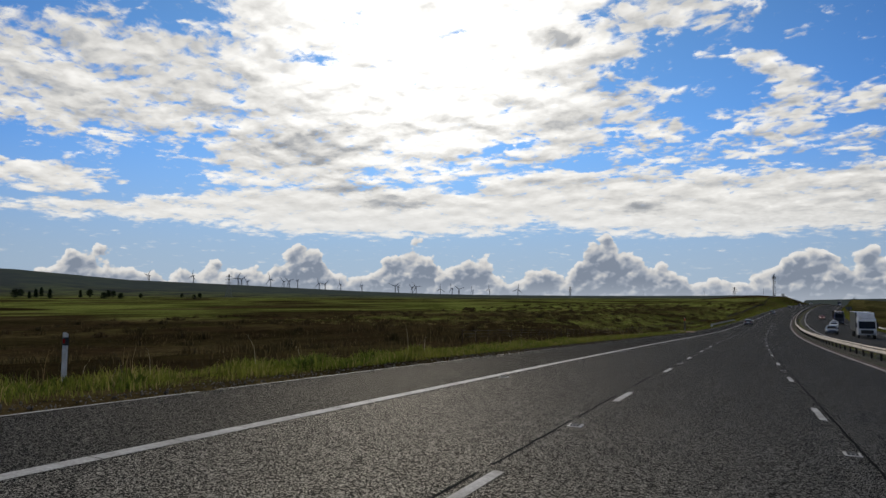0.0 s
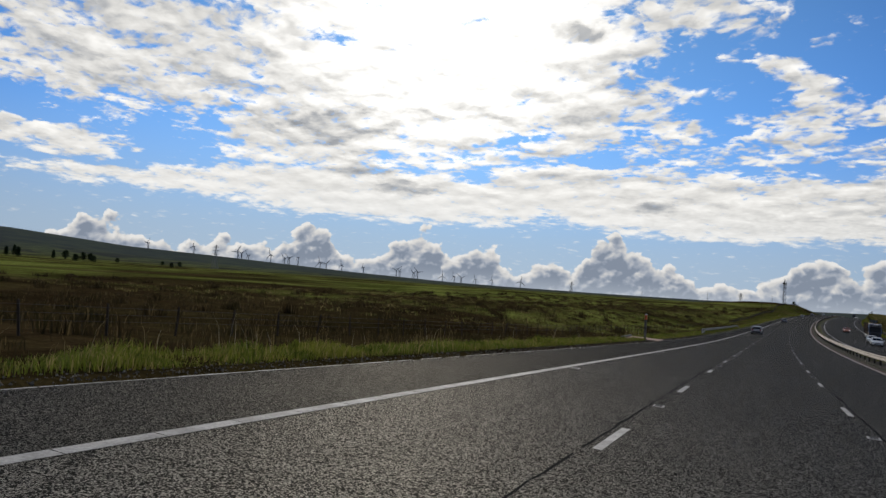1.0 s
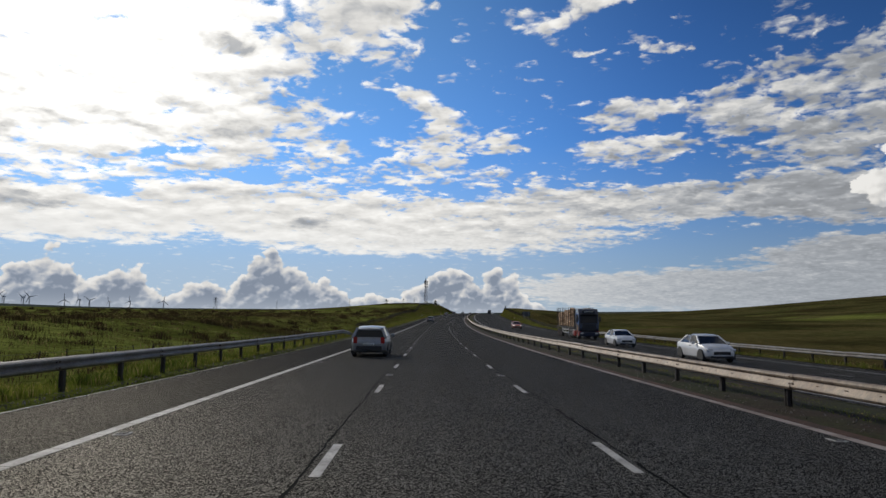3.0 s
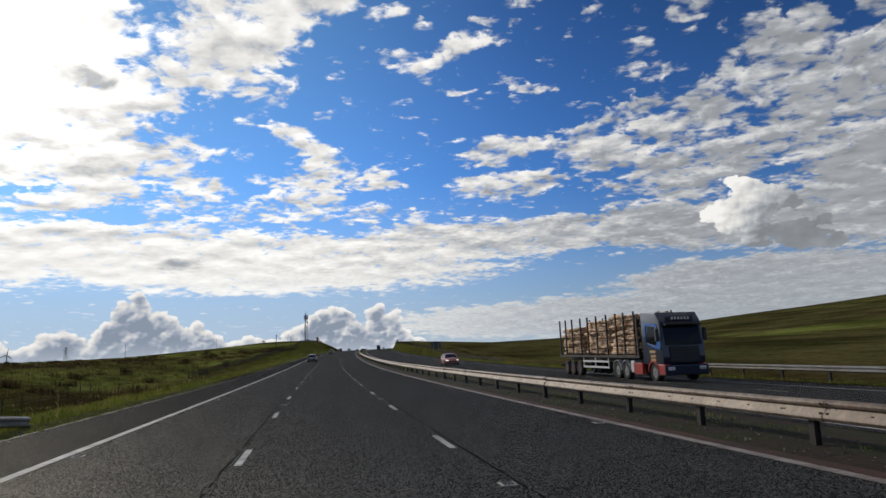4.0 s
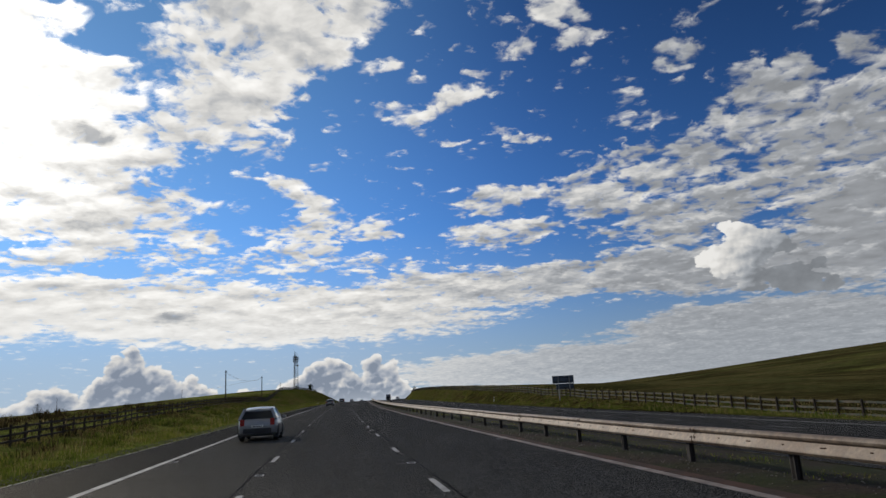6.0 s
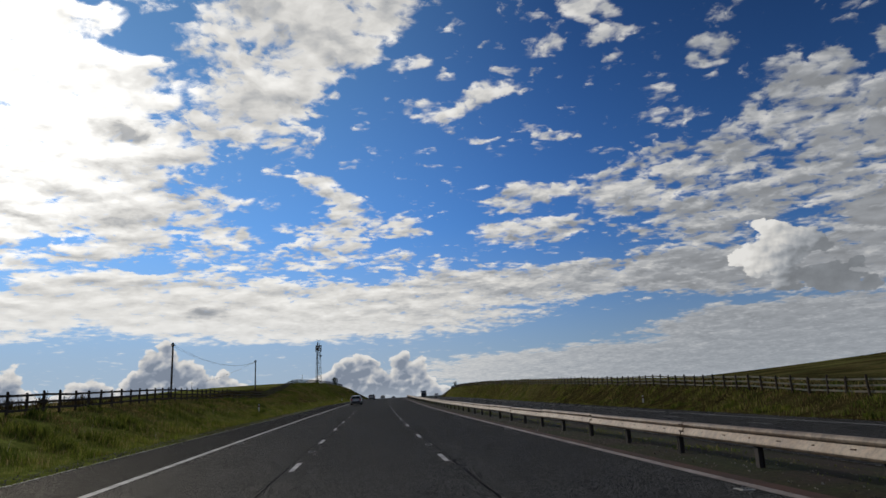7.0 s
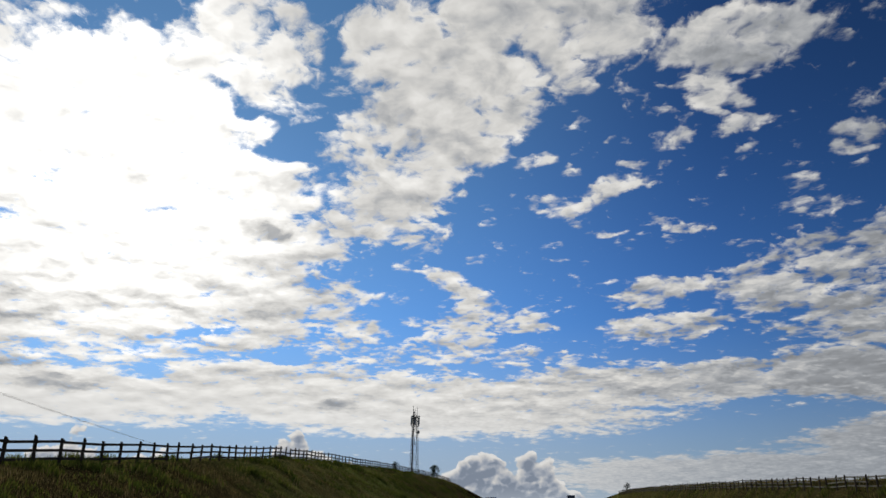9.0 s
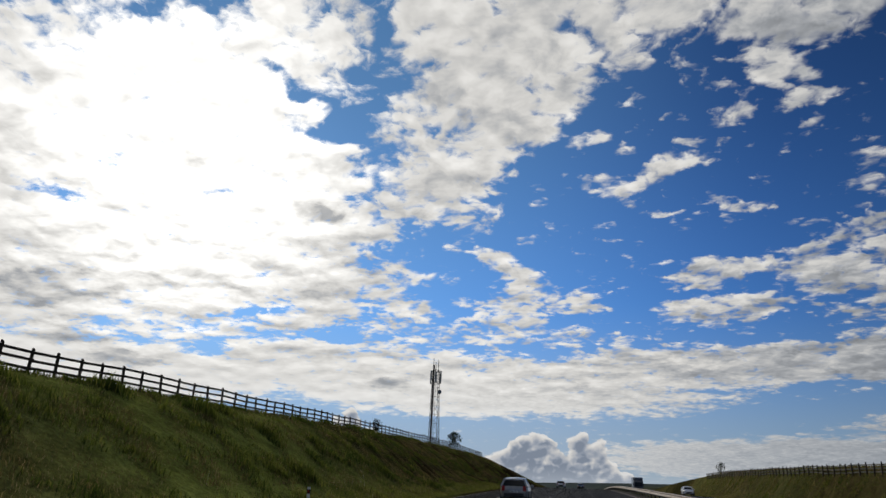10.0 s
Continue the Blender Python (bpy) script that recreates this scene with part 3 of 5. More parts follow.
def prism(bm, outline, x0, x1, bevel=0.0):
    """An outline of (y, z) points drawn out from x0 to x1."""
    a = [bm.verts.new((x0, y, z)) for y, z in outline]
    b = [bm.verts.new((x1, y, z)) for y, z in outline]
    n = len(outline)
    faces = [bm.faces.new(a[::-1]), bm.faces.new(b)]
    faces += [bm.faces.new((a[i], a[(i + 1) % n], b[(i + 1) % n], b[i])) for i in range(n)]
    bmesh.ops.recalc_face_normals(bm, faces=faces)
    if bevel:
        bmesh.ops.bevel(bm, geom=list({e for f in faces for e in f.edges}), offset=bevel, segments=2, affect="EDGES", profile=0.6)
    return bm


def loft(bm, rings, caps=True):
    loops = [[bm.verts.new(p) for p in r] for r in rings]
    n = len(loops[0])
    for a, b in zip(loops, loops[1:]):
        for i in range(n):
            bm.faces.new((a[i], a[(i + 1) % n], b[(i + 1) % n], b[i]))
    if caps:
        bm.faces.new(loops[0][::-1])
        bm.faces.new(loops[-1])
    bmesh.ops.recalc_face_normals(bm, faces=bm.faces)
    return bm


def part(name, bm, mat, parent=None, label="", smooth=False, scale=SC):
    """Links a bmesh as one mesh object under a thing or a part."""
    bmesh.ops.scale(bm, vec=(scale, scale, scale), verts=bm.verts)
    me = bpy.data.meshes.new(name)
    bm.to_mesh(me)
    bm.free()
    me.materials.append(mat)
    if smooth:
        me.polygons.foreach_set("use_smooth", [True] * len(me.polygons))
        me.set_sharp_from_angle(angle=radians(35))
    ob = new(name, me)
    ob.parent = parent
    return tagged(ob, label)


def same(name, mesh, at, parent=None):
    """A further piece on mesh data that is already there."""
    ob = new(name, mesh)
    ob.matrix_basis = at
    ob.parent = parent
    return ob


def thing(name, at, label, category, group=""):
    ob = new(name)
    ob.empty_display_size = 0.2
    ob.matrix_basis = at
    return tagged(ob, label, category, group)


def stand(s, o, dz=0.0, turn=0.0):
    """A pose on the road's surface, +y along the road."""
    return Matrix.Translation(place(s, o, dz)) @ pose(0, 0, 0, 0, 0, heading(s) + turn)


def ground_place(s, o, dz=0.0):
    p = place(s, o)
    p.z = float(ground_z(s, o)) + dz
    return p


def ground_stand(s, o, dz=0.0, turn=0.0):
    return Matrix.Translation(ground_place(s, o, dz)) @ pose(0, 0, 0, 0, 0, heading(s) + turn)


WHITE = material("white_plastic", (0.72, 0.72, 0.70), 0.5, second=(0.55, 0.54, 0.5), scale=5)
BLACK = material("black_plastic", (0.012, 0.012, 0.013), 0.5, second=(0.02, 0.02, 0.02), scale=5)
RUBBER = material("tyre_rubber", (0.016, 0.016, 0.016), 0.85, second=(0.03, 0.028, 0.026), scale=8, bump=0.3)
ALLOY = material("alloy", (0.45, 0.45, 0.46), 0.3, 0.9, second=(0.35, 0.34, 0.33), scale=8)
RED_LENS = material("red_lens", (0.35, 0.015, 0.012), 0.15, second=(0.25, 0.01, 0.01), scale=20)
CLEAR_LENS = material("headlight_lens", (0.75, 0.77, 0.8), 0.08, 0.3, second=(0.5, 0.52, 0.55), scale=20)
LIT_LENS = material("lit_headlight", (0.8, 0.8, 0.78), 0.1, second=(0.7, 0.7, 0.68), scale=20)
LIT_LENS.node_tree.nodes["Principled BSDF"].inputs["Emission Color"].default_value = (1.0, 0.95, 0.85, 1)
LIT_LENS.node_tree.nodes["Principled BSDF"].inputs["Emission Strength"].default_value = 0.9
RUST = material("rust_stain", (0.10, 0.045, 0.02), 0.9, second=(0.05, 0.03, 0.02), scale=8)
GREY_PAINT = material("grey_painted_steel", (0.30, 0.31, 0.31), 0.55, second=(0.23, 0.235, 0.235), scale=3, grain=30)
ORANGE_SIGN = material("orange_panel", (0.75, 0.14, 0.03), 0.5, second=(0.6, 0.1, 0.03), scale=5)
CONCRETE = material("concrete_slab", (0.36, 0.225, 0.135), 0.9, second=(0.22, 0.140, 0.090), scale=1.5, grain=30, bump=0.3, coords="World")
SIGN_BACK = material("sign_back", (0.075, 0.095, 0.115), 0.5, 0.3, second=(0.055, 0.07, 0.09), scale=1.5)


def glass_material():
    m = bpy.data.materials.new("dark_glass")
    m.use_nodes = True
    b = m.node_tree.nodes["Principled BSDF"]
    b.inputs["Base Color"].default_value = (0.012, 0.014, 0.016, 1)
    b.inputs["Roughness"].default_value = 0.05
    b.inputs["Specular IOR Level"].default_value = 0.22
    return m


GLASS = glass_material()


def car_paint(name, colour, metal=0.4):
    m = material(name, colour, 0.32, metal, second=tuple(c * 0.85 for c in colour), scale=2.0, grain=220, grain_amount=0.12)
    m.node_tree.nodes["Principled BSDF"].inputs["Coat Weight"].default_value = 0.6
    return m


SILVER = car_paint("silver_paint", (0.27, 0.275, 0.28), 0.4)
COPPER = car_paint("orange_paint", (0.46, 0.105, 0.050), 0.2)
PEARL = car_paint("white_paint", (0.72, 0.72, 0.72), 0.0)
GRAPHITE = car_paint("graphite_paint", (0.05, 0.055, 0.06), 0.4)
NAVY = car_paint("navy_paint", (0.010, 0.018, 0.045), 0.2)
SKYBLUE = car_paint("blue_paint", (0.03, 0.16, 0.50), 0.1)
STEEL_BLUE = car_paint("steel_blue_paint", (0.05, 0.075, 0.13), 0.4)
SCARLET = car_paint("red_paint", (0.42, 0.030, 0.022), 0.0)

# ---- crash barriers ----
BEAM = [(-0.07, 0.735), (0.03, 0.745), (0.08, 0.725), (0.105, 0.69), (0.095, 0.655), (0.055, 0.625), (0.06, 0.605), (0.145, 0.515), (0.155, 0.475), (0.13, 0.435), (0.09, 0.42), (-0.07, 0.42)]
RAIL_W = [(0.0, 0.80), (0.03, 0.79), (0.085, 0.745), (0.085, 0.70), (0.03, 0.655), (0.03, 0.625), (0.085, 0.58), (0.085, 0.535), (0.03, 0.49), (0.0, 0.48)]


def rail_line(name, offset, first, last, spacing, profile, side, label, ramp=0.0, mat=None):
    """Posts and rail sections along the road. side: -1 faces smaller offsets. ramp: metres over which the last stretch dips to the ground."""
    root = thing(name, stand(first, offset), label, "crash barrier", "roadside barriers")
    inv = root.matrix_basis.inverted()

    def up(s):
        return 0.0 if not ramp else -0.5 * max(0.0, (s - (last - ramp)) / ramp) ** 1.5

    post = bmesh.new()
    box(post, -0.055, 0.055, -0.03, 0.03, -0.25, 0.50)
    box(post, -0.055, -0.045, -0.06, 0.06, -0.25, 0.50)
    box(post, 0.045, 0.055, -0.06, 0.06, -0.25, 0.50)
    me = part("post", post, DARK_STEEL, root).data
    bpy.data.objects.remove(root.children[0])
    s, i = first + 0.3, 0
    while s < last - 0.2:
        same("post", me, inv @ stand(s, offset, up(s) * SC - 0.0), root)
        s += spacing
    rng = random.Random(int(first) + int(offset * 10))
    lap = bmesh.new()
    a = first
    while a < last - 0.1:
        b = min(a + spacing * 2, last)
        lift, push = rng.uniform(-0.012, 0.012), rng.uniform(-0.012, 0.012)
        rings = []
        for f in (0.0, 0.25, 0.5, 0.75, 1.0):
            q = a + (b - a) * f - (0.02 if f == 1.0 else 0)
            m = inv @ stand(q, offset, (up(q) + lift) * SC)
            rings.append([m @ Vector((-side * (u + push) * SC * -1, 0, v * SC)) for u, v in profile])
        bm = bmesh.new()
        loft(bm, rings)
        part("rail_section", bm, mat or STEEL, root, smooth=True, scale=1.0)
        x = [u for u, v in profile]
        m = inv @ stand(a, offset, lift * SC + up(a) * SC)
        for zz, uu in ((0.69, 0.105), (0.55, 0.112)):
            for yy in (-0.09, 0.05):
                c = m @ Vector((side * ((uu if mat else max(x)) + push) * SC, yy * SC, zz * SC))
                d = m.to_3x3() @ Vector((side * 0.02, 0, 0))
                rod(lap, c, c + d, 0.017, n=6)
        # dark rods drawn in place of the slot holes in the lower flange
        if mat:
            for q in range(1, 7):
                p = a + (b - a) * q / 7
                m2 = inv @ stand(p, offset, lift * SC)
                c, d = m2 @ Vector((side * (0.102 + push) * SC, 0, 0.563 * SC)), m2.to_3x3() @ Vector((0, 1, 0))
                long = 0.045 if q % 2 else 0.018
                rod(lap, c - d * long, c + d * long, 0.011, n=5)
        a = b
    tagged(part("splice_bolts", lap, RUST, root, scale=1.0), kind="stuff")
    return root


rail_line("central_barrier", POST_R, -37.49, 600, 2.6975, BEAM, -1, "weathered galvanised steel box-beam barrier on dark posts", mat=BEAM_STEEL)
rail_line("verge_barrier", -7.65, 110.4, 168, 2.5, RAIL_W, 1, "galvanised corrugated steel barrier beside the hard shoulder", ramp=7.0)
rail_line("verge_barrier", 20.6, 75, 198, 3.0, RAIL_W, -1, "galvanised corrugated steel barrier beside the far carriageway", ramp=8.0)


def chevron_marker(s, o):
    root = thing("barrier_end_marker", ground_stand(s, o), "black and white striped marker at the barrier end", "road marker")
    bm = bmesh.new()
    box(bm, -0.22, 0.22, -0.03, 0.03, 0.05, 0.78, 0.02)
    part("board", bm, BLACK, root)
    for i in range(4):
        bm = bmesh.new()
        z = 0.10 + i * 0.17
        vs = [bm.verts.new((x, -0.034, zz)) for x, zz in ((-0.2, z), (0.2, z + 0.14), (0.2, z + 0.22), (-0.2, z + 0.08))]
        bm.faces.new(vs)
        part("stripe", bm, WHITE, root)
    for x in (-0.15, 0.15):
        bm = bmesh.new()
        box(bm, x - 0.03, x + 0.03, 0.03, 0.07, -0.3, 0.7)
        part("post", bm, DARK_STEEL, root)


chevron_marker(110.0, -7.75)


# ---- marker posts, telephone, sign ----
def marker_post(s, o, dz=0.0):
    root = thing("marker_post", ground_stand(s, o, dz), "white plastic roadside marker post with a dark band", "marker post", "marker posts")
    bm = bmesh.new()
    prism(bm, [(-0.02, -0.2), (0.02, -0.2), (0.02, 0.98), (-0.02, 1.02)], -0.06, 0.06, 0.008)
    part("post", bm, WHITE, root)
    bm = bmesh.new()
    box(bm, -0.063, 0.063, -0.03, 0.03, 0.76, 0.92)
    part("band", bm, BLACK, root, "black band")
    bm = bmesh.new()
    box(bm, -0.03, 0.03, -0.036, -0.03, 0.80, 0.89)
    part("reflector", bm, RED_LENS, root, "small red reflector")


for s, o, dz in ((-11.2, -9.95, 0.0), (330.5, -9.3, -0.2), (325.8, 21.0, -0.3), (420, -8.7, -0.2)):
    marker_post(s, o, dz)


PILLAR = material("weathered_pillar", (0.135, 0.125, 0.108), 0.75, second=(0.085, 0.078, 0.066), scale=3, grain=22, grain_amount=0.4, bump=0.2)


def phone_post(s, o):
    root = thing("emergency_telephone", stand(s, o), "grey emergency telephone pillar with an orange panel on top", "telephone")
    bm = bmesh.new()
    box(bm, -0.085, 0.085, -0.10, 0.10, -0.1, 1.68, 0.03)
    part("pillar", bm, PILLAR, root)
    bm = bmesh.new()
    box(bm, -0.092, 0.092, -0.11, 0.11, 1.66, 2.06, 0.03)
    head = part("head", bm, ORANGE_SIGN, root, "orange telephone panel")
    bm = bmesh.new()
    rod(bm, (-0.03, -0.112, 1.80), (0.015, -0.112, 1.94), 0.013, n=6)
    box(bm, -0.05, -0.012, -0.122, -0.110, 1.77, 1.82)
    box(bm, 0.0, 0.04, -0.122, -0.110, 1.92, 1.97)
    part("handset_symbol", bm, BLACK, head)
    bm = bmesh.new()
    box(bm, -0.10, 0.10, -0.118, 0.118, 2.06, 2.12, 0.02)
    part("cap", bm, WHITE, root, "white cap")
    bm = bmesh.new()
    box(bm, -0.091, 0.091, -0.106, 0.106, 0.95, 1.0)
    part("band", bm, DARK_STEEL, root)
    bm = bmesh.new()
    box(bm, -0.14, 0.14, -0.16, 0.16, -0.1, 0.05, 0.02)
    part("base", bm, DARK_STEEL, root)


phone_post(72.55, -7.95)
slab = thing("telephone_slab", stand(73.65, -8.2), "cracked pinkish concrete slab beside the telephone", "slab")
for i, (x0, x1, y0, y1) in enumerate(((-1.35, -0.05, -1.9, -0.1), (-0.02, 1.45, -1.9, -0.3), (-1.35, 0.3, -0.06, 1.6), (0.33, 1.45, -0.26, 1.3))):
    bm = bmesh.new()
    box(bm, x0, x1, y0, y1, -0.12, 0.03 + 0.008 * (i % 3), 0.015)
    part("slab_piece", bm, CONCRETE, slab)
bm = bmesh.new()
box(bm, -1.55, -1.38, -2.0, 1.8, -0.1, 0.16, 0.03)
part("kerb", bm, material("grey_kerb", (0.12, 0.115, 0.10), 0.9, second=(0.08, 0.08, 0.07), scale=3), slab, "dark kerb along the slab")


def road_sign(s, o, z):
    at = Matrix.Translation((*place(s, o).xy, z)) @ pose(0, 0, 0, 0, 0, heading(s) + 8)
    root = thing("road_sign", at, "dark back of a two-panel road sign on posts", "road sign")
    w = 1.4
    for x0, x1, z0, z1 in ((-w, w, 0.72, 1.62), (-w + 0.42, w - 0.05, 0.05, 0.68)):
        bm = bmesh.new()
        box(bm, x0, x1, -0.02, 0.02, z0, z1, 0.015)
        panel = part("panel", bm, SIGN_BACK, root)
        for q in (0.25, 0.75):
            bm = bmesh.new()
            zz = z0 + (z1 - z0) * q
            box(bm, x0 + 0.05, x1 - 0.05, -0.07, -0.02, zz - 0.03, zz + 0.03)
            part("stiffener", bm, DARK_STEEL, panel)
    for x in (-0.7, 0.75):
        bm = bmesh.new()
        rod(bm, (x, -0.11, -1.6), (x, -0.11, 1.6), 0.05, n=10)
        part("post", bm, GREY_PAINT, root, smooth=True)


road_sign(298.5, 22.4, -1.36)


# ---- fences ----
PALE_TIMBER = material("pale_rail_timber", (0.18, 0.15, 0.11), 0.85, second=(0.10, 0.115, 0.085), scale=3, grain=40, bump=0.4, spec=0.2)

def timber_fence(name, s0, s1, offset, spacing, height, label, rail_mat):
    root = thing(name, ground_stand(s0, float(offset(s0))), label, "fence", "roadside fences")
    inv = root.matrix_basis.inverted()
    rng = random.Random(int(s0))
    posts = []
    for v in range(3):
        bm = bmesh.new()
        prism(bm, [(-0.055, -0.4), (0.055, -0.4), (0.05, height - 0.02 * v), (-0.05, height + 0.03 + 0.02 * v)], -0.05, 0.05, 0.008)
        ob = part("post", bm, TIMBER, root)
        posts.append(ob.data)
        bpy.data.objects.remove(ob)
    tops, s = [], s0
    while s <= s1:
        m = ground_stand(s, float(offset(s)) + rng.uniform(-0.04, 0.04), rng.uniform(-0.06, 0.04), rng.uniform(-8, 8)) @ pose(0, 0, 0, rng.gauss(0, 1.6), rng.gauss(0, 1.6))
        same("post", posts[rng.randrange(3)], inv @ m, root)
        tops.append(m)
        s += spacing * rng.uniform(0.93, 1.07)
    step = 2
    for r, z in enumerate((0.25, 0.58, 0.92)):
        for i in range(0, len(tops) - step, step):
            if rng.random() < 0.015:
                continue
            a = inv @ (tops[i] @ Vector((0.075 * SC, 0, (z * height / 1.05 + rng.gauss(0, 0.012)) * SC)))
            b = inv @ (tops[i + step] @ Vector((0.075 * SC, 0, (z * height / 1.05 + rng.gauss(0, 0.012)) * SC)))
            d = (b - a).normalized() * 0.06
            bm = bmesh.new()
            side, upv = Vector((0.018, 0, 0)), Vector((0, 0, 0.045))
            loft(bm, [[p + side + upv, p - side + upv, p - side - upv, p + side - upv] for p in (a - d, b + d)])
            part("rail", bm, rail_mat, root, scale=1.0)
    return root


timber_fence("post_and_rail_fence", 229, 530, lambda s: -crest_l(s), 1.36, 1.0, "dark weathered timber post-and-rail fence on the bank", TIMBER)
timber_fence("post_and_rail_fence", 236, 530, lambda s: 22.5, 1.42, 1.02, "dark fence posts with pale rails above the far carriageway", PALE_TIMBER)


def stake_row(points, label):
    root = thing("stock_fence", Matrix.Translation(points[0]), label, "fence", "field fences")
    inv = root.matrix_basis.inverted()
    bm = bmesh.new()
    rod(bm, (0, 0, -0.4), (0, 0, 1.15), 0.05, 0.04, n=6)
    ob = part("stake", bm, TIMBER, root)
    me = ob.data
    bpy.data.objects.remove(ob)
    rng = random.Random(5)
    for p in points:
        same("stake", me, inv @ Matrix.Translation(p) @ pose(0, 0, 0, rng.gauss(0, 4), rng.gauss(0, 4)), root)
    for z in (0.5, 0.75, 1.0):
        bm = bmesh.new()
        for a, b in zip(points, points[1:]):
            rod(bm, inv @ (a + Vector((0, 0, z * SC))), inv @ (b + Vector((0, 0, z * SC))), 0.006, n=4, caps=False)
        part("wire", bm, DARK_STEEL, root, scale=1.0)


stake_row([ground_place(24 + 2.6 * i, -17.5 - 0.02 * i) for i in range(72)], "grey wooden stakes with wire across the moor")


# ---- poles, mast ----
def utility_pole(s, o, top_z, tall, lean=0.0):
    p = place(s, o)
    at = Matrix.Translation((p.x, p.y, top_z - tall * SC)) @ pose(0, 0, 0, lean, 0, 0)
    root = thing("utility_pole", at, "slender dark wooden pole carrying overhead wires", "utility pole", "utility poles")
    bm = bmesh.new()
    rod(bm, (0, 0, -1), (0, 0, tall), 0.115, 0.075, n=12)
    part("pole", bm, TIMBER, root, smooth=True)
    bm = bmesh.new()
    for x in (-0.12, 0.12):
        rod(bm, (x, 0, tall - 0.25), (x, 0, tall - 0.10), 0.035, n=8)
    box(bm, -0.2, 0.2, -0.04, 0.04, tall - 0.30, tall - 0.24)
    part("insulators", bm, DARK_STEEL, root)
    bm = bmesh.new()
    for i in range(6):
        rod(bm, (-0.15, 0, 2.5 + i * 0.6), (0.24, 0, 2.5 + i * 0.6), 0.012, n=5)
    part("climbing_irons", bm, DARK_STEEL, root)
    return Vector((p.x, p.y, top_z - 0.2))


tops = [utility_pole(327.3, -15.3, 3.75, 8.5), utility_pole(356.5, -14.4, 4.05, 8.5, 0.6)]
utility_pole(555, -81.5, 9.0, 8.0)
utility_pole(520, -120, 7.0, 8.0)
utility_pole(574, -40, 10.9, 6.0)


def wire(points):
    bm = bmesh.new()
    pts = []
    for a, b in zip(points, points[1:]):
        for i in range(13):
            f = i / 12
            pts.append(a.lerp(b, f) - Vector((0, 0, 0.9 * 4 * f * (1 - f))))
    for a, b in zip(pts, pts[1:]):
        if (a - b).length > 0.01:
            rod(bm, a, b, 0.007, n=5, caps=False)
    root = thing("overhead_wire", Matrix.Identity(4), "thin dark wire sagging between wooden poles", "cable", "overhead wires")
    part("wire", bm, DARK_STEEL, root, scale=1.0)


for dx in (-0.12, 0.12):
    wire([tops[0] + Vector((dx, 0, 0)), tops[1] + Vector((dx, 0, 0)), Vector((-40, 530, 8))])


def lattice_mast(s, o, top_z, tall):
    p = place(s, o)
    root = thing("telecom_mast", Matrix.Translation((p.x, p.y, top_z - tall)) @ pose(0, 0, 0, 0, 0, 20), "grey steel lattice telecommunications mast with panel antennas", "mast")
    w0, w1 = 0.85, 0.50
    h = tall - 2.2
    corner = lambda i, z: Vector(((w0 + (w1 - w0) * z / h) * (1, -1, -1, 1)[i % 4], (w0 + (w1 - w0) * z / h) * (1, 1, -1, -1)[i % 4], z))
    for i in range(4):
        bm = bmesh.new()
        rod(bm, corner(i, 0), corner(i, h), 0.06, 0.05, n=6)
        part("leg", bm, DARK_STEEL, root, scale=1.0)
    levels = [h * k / 9 for k in range(10)]
    for i in range(4):
        bm = bmesh.new()
        for j, (za, zb) in enumerate(zip(levels, levels[1:])):
            a, b = (i, i + 1) if j % 2 else (i + 1, i)
            rod(bm, corner(a, za), corner(b, zb), 0.03, n=5, caps=False)
            rod(bm, corner(i, zb), corner(i + 1, zb), 0.025, n=5, caps=False)
        part("bracing", bm, DARK_STEEL, root, scale=1.0)
    bm = bmesh.new()
    for x in (-0.15, 0.15):
        rod(bm, (x, 0.6, 0), (x, 0.5, h), 0.02, n=4)
    for k in range(34):
        rod(bm, (-0.15, 0.58, 0.4 + k * 0.33), (0.15, 0.58, 0.4 + k * 0.33), 0.012, n=4, caps=False)
    part("ladder", bm, DARK_STEEL, root, scale=1.0)
    bm = bmesh.new()
    rod(bm, (-0.80, -0.75, 0), (-0.56, -0.52, h + 0.8), 0.17, n=8)
    part("cable_tray", bm, DARK_STEEL, root, scale=1.0)
    bm = bmesh.new()
    for z in (h - 2.6, h - 0.4):
        for i in range(12):
            a, b = 2 * math.pi * i / 12, 2 * math.pi * (i + 1) / 12
            rod(bm, (0.95 * math.cos(a), 0.95 * math.sin(a), z), (0.95 * math.cos(b), 0.95 * math.sin(b), z), 0.035, n=5, caps=False)
    part("headframe", bm, DARK_STEEL, root, scale=1.0)
    for k in range(6):
        a = 2 * math.pi * (k + 0.3) / 6
        m = Matrix.Translation((1.05 * math.cos(a), 1.05 * math.sin(a), h - 1.5 + 0.3 * (k % 2))) @ pose(0, 0, 0, 0, 0, math.degrees(a) - 90)
        bm = bmesh.new()
        box(bm, -0.16, 0.16, -0.09, 0.09, -1.0, 1.0, 0.04)
        bmesh.ops.transform(bm, matrix=m, verts=bm.verts)
        part("panel_antenna", bm, GREY_PAINT, root, scale=1.0)
    for x, y, z in ((-0.45, 0.2, 2.2), (0.4, -0.2, 1.9), (0.05, 0.4, 1.6)):
        bm = bmesh.new()
        rod(bm, (x, y, h - 0.6), (x, y, h + z), 0.06, 0.05, n=6)
        part("whip_antenna", bm, DARK_STEEL, root, scale=1.0)
    bm = bmesh.new()
    rod(bm, (0.7, 0.2, h - 4.0), (1.0, 0.35, h - 4.0), 0.35, 0.42, n=14)
    part("dish", bm, GREY_PAINT, root, "small round microwave dish", scale=1.0)


lattice_mast(521, -25.8, 21.6, 17.0)


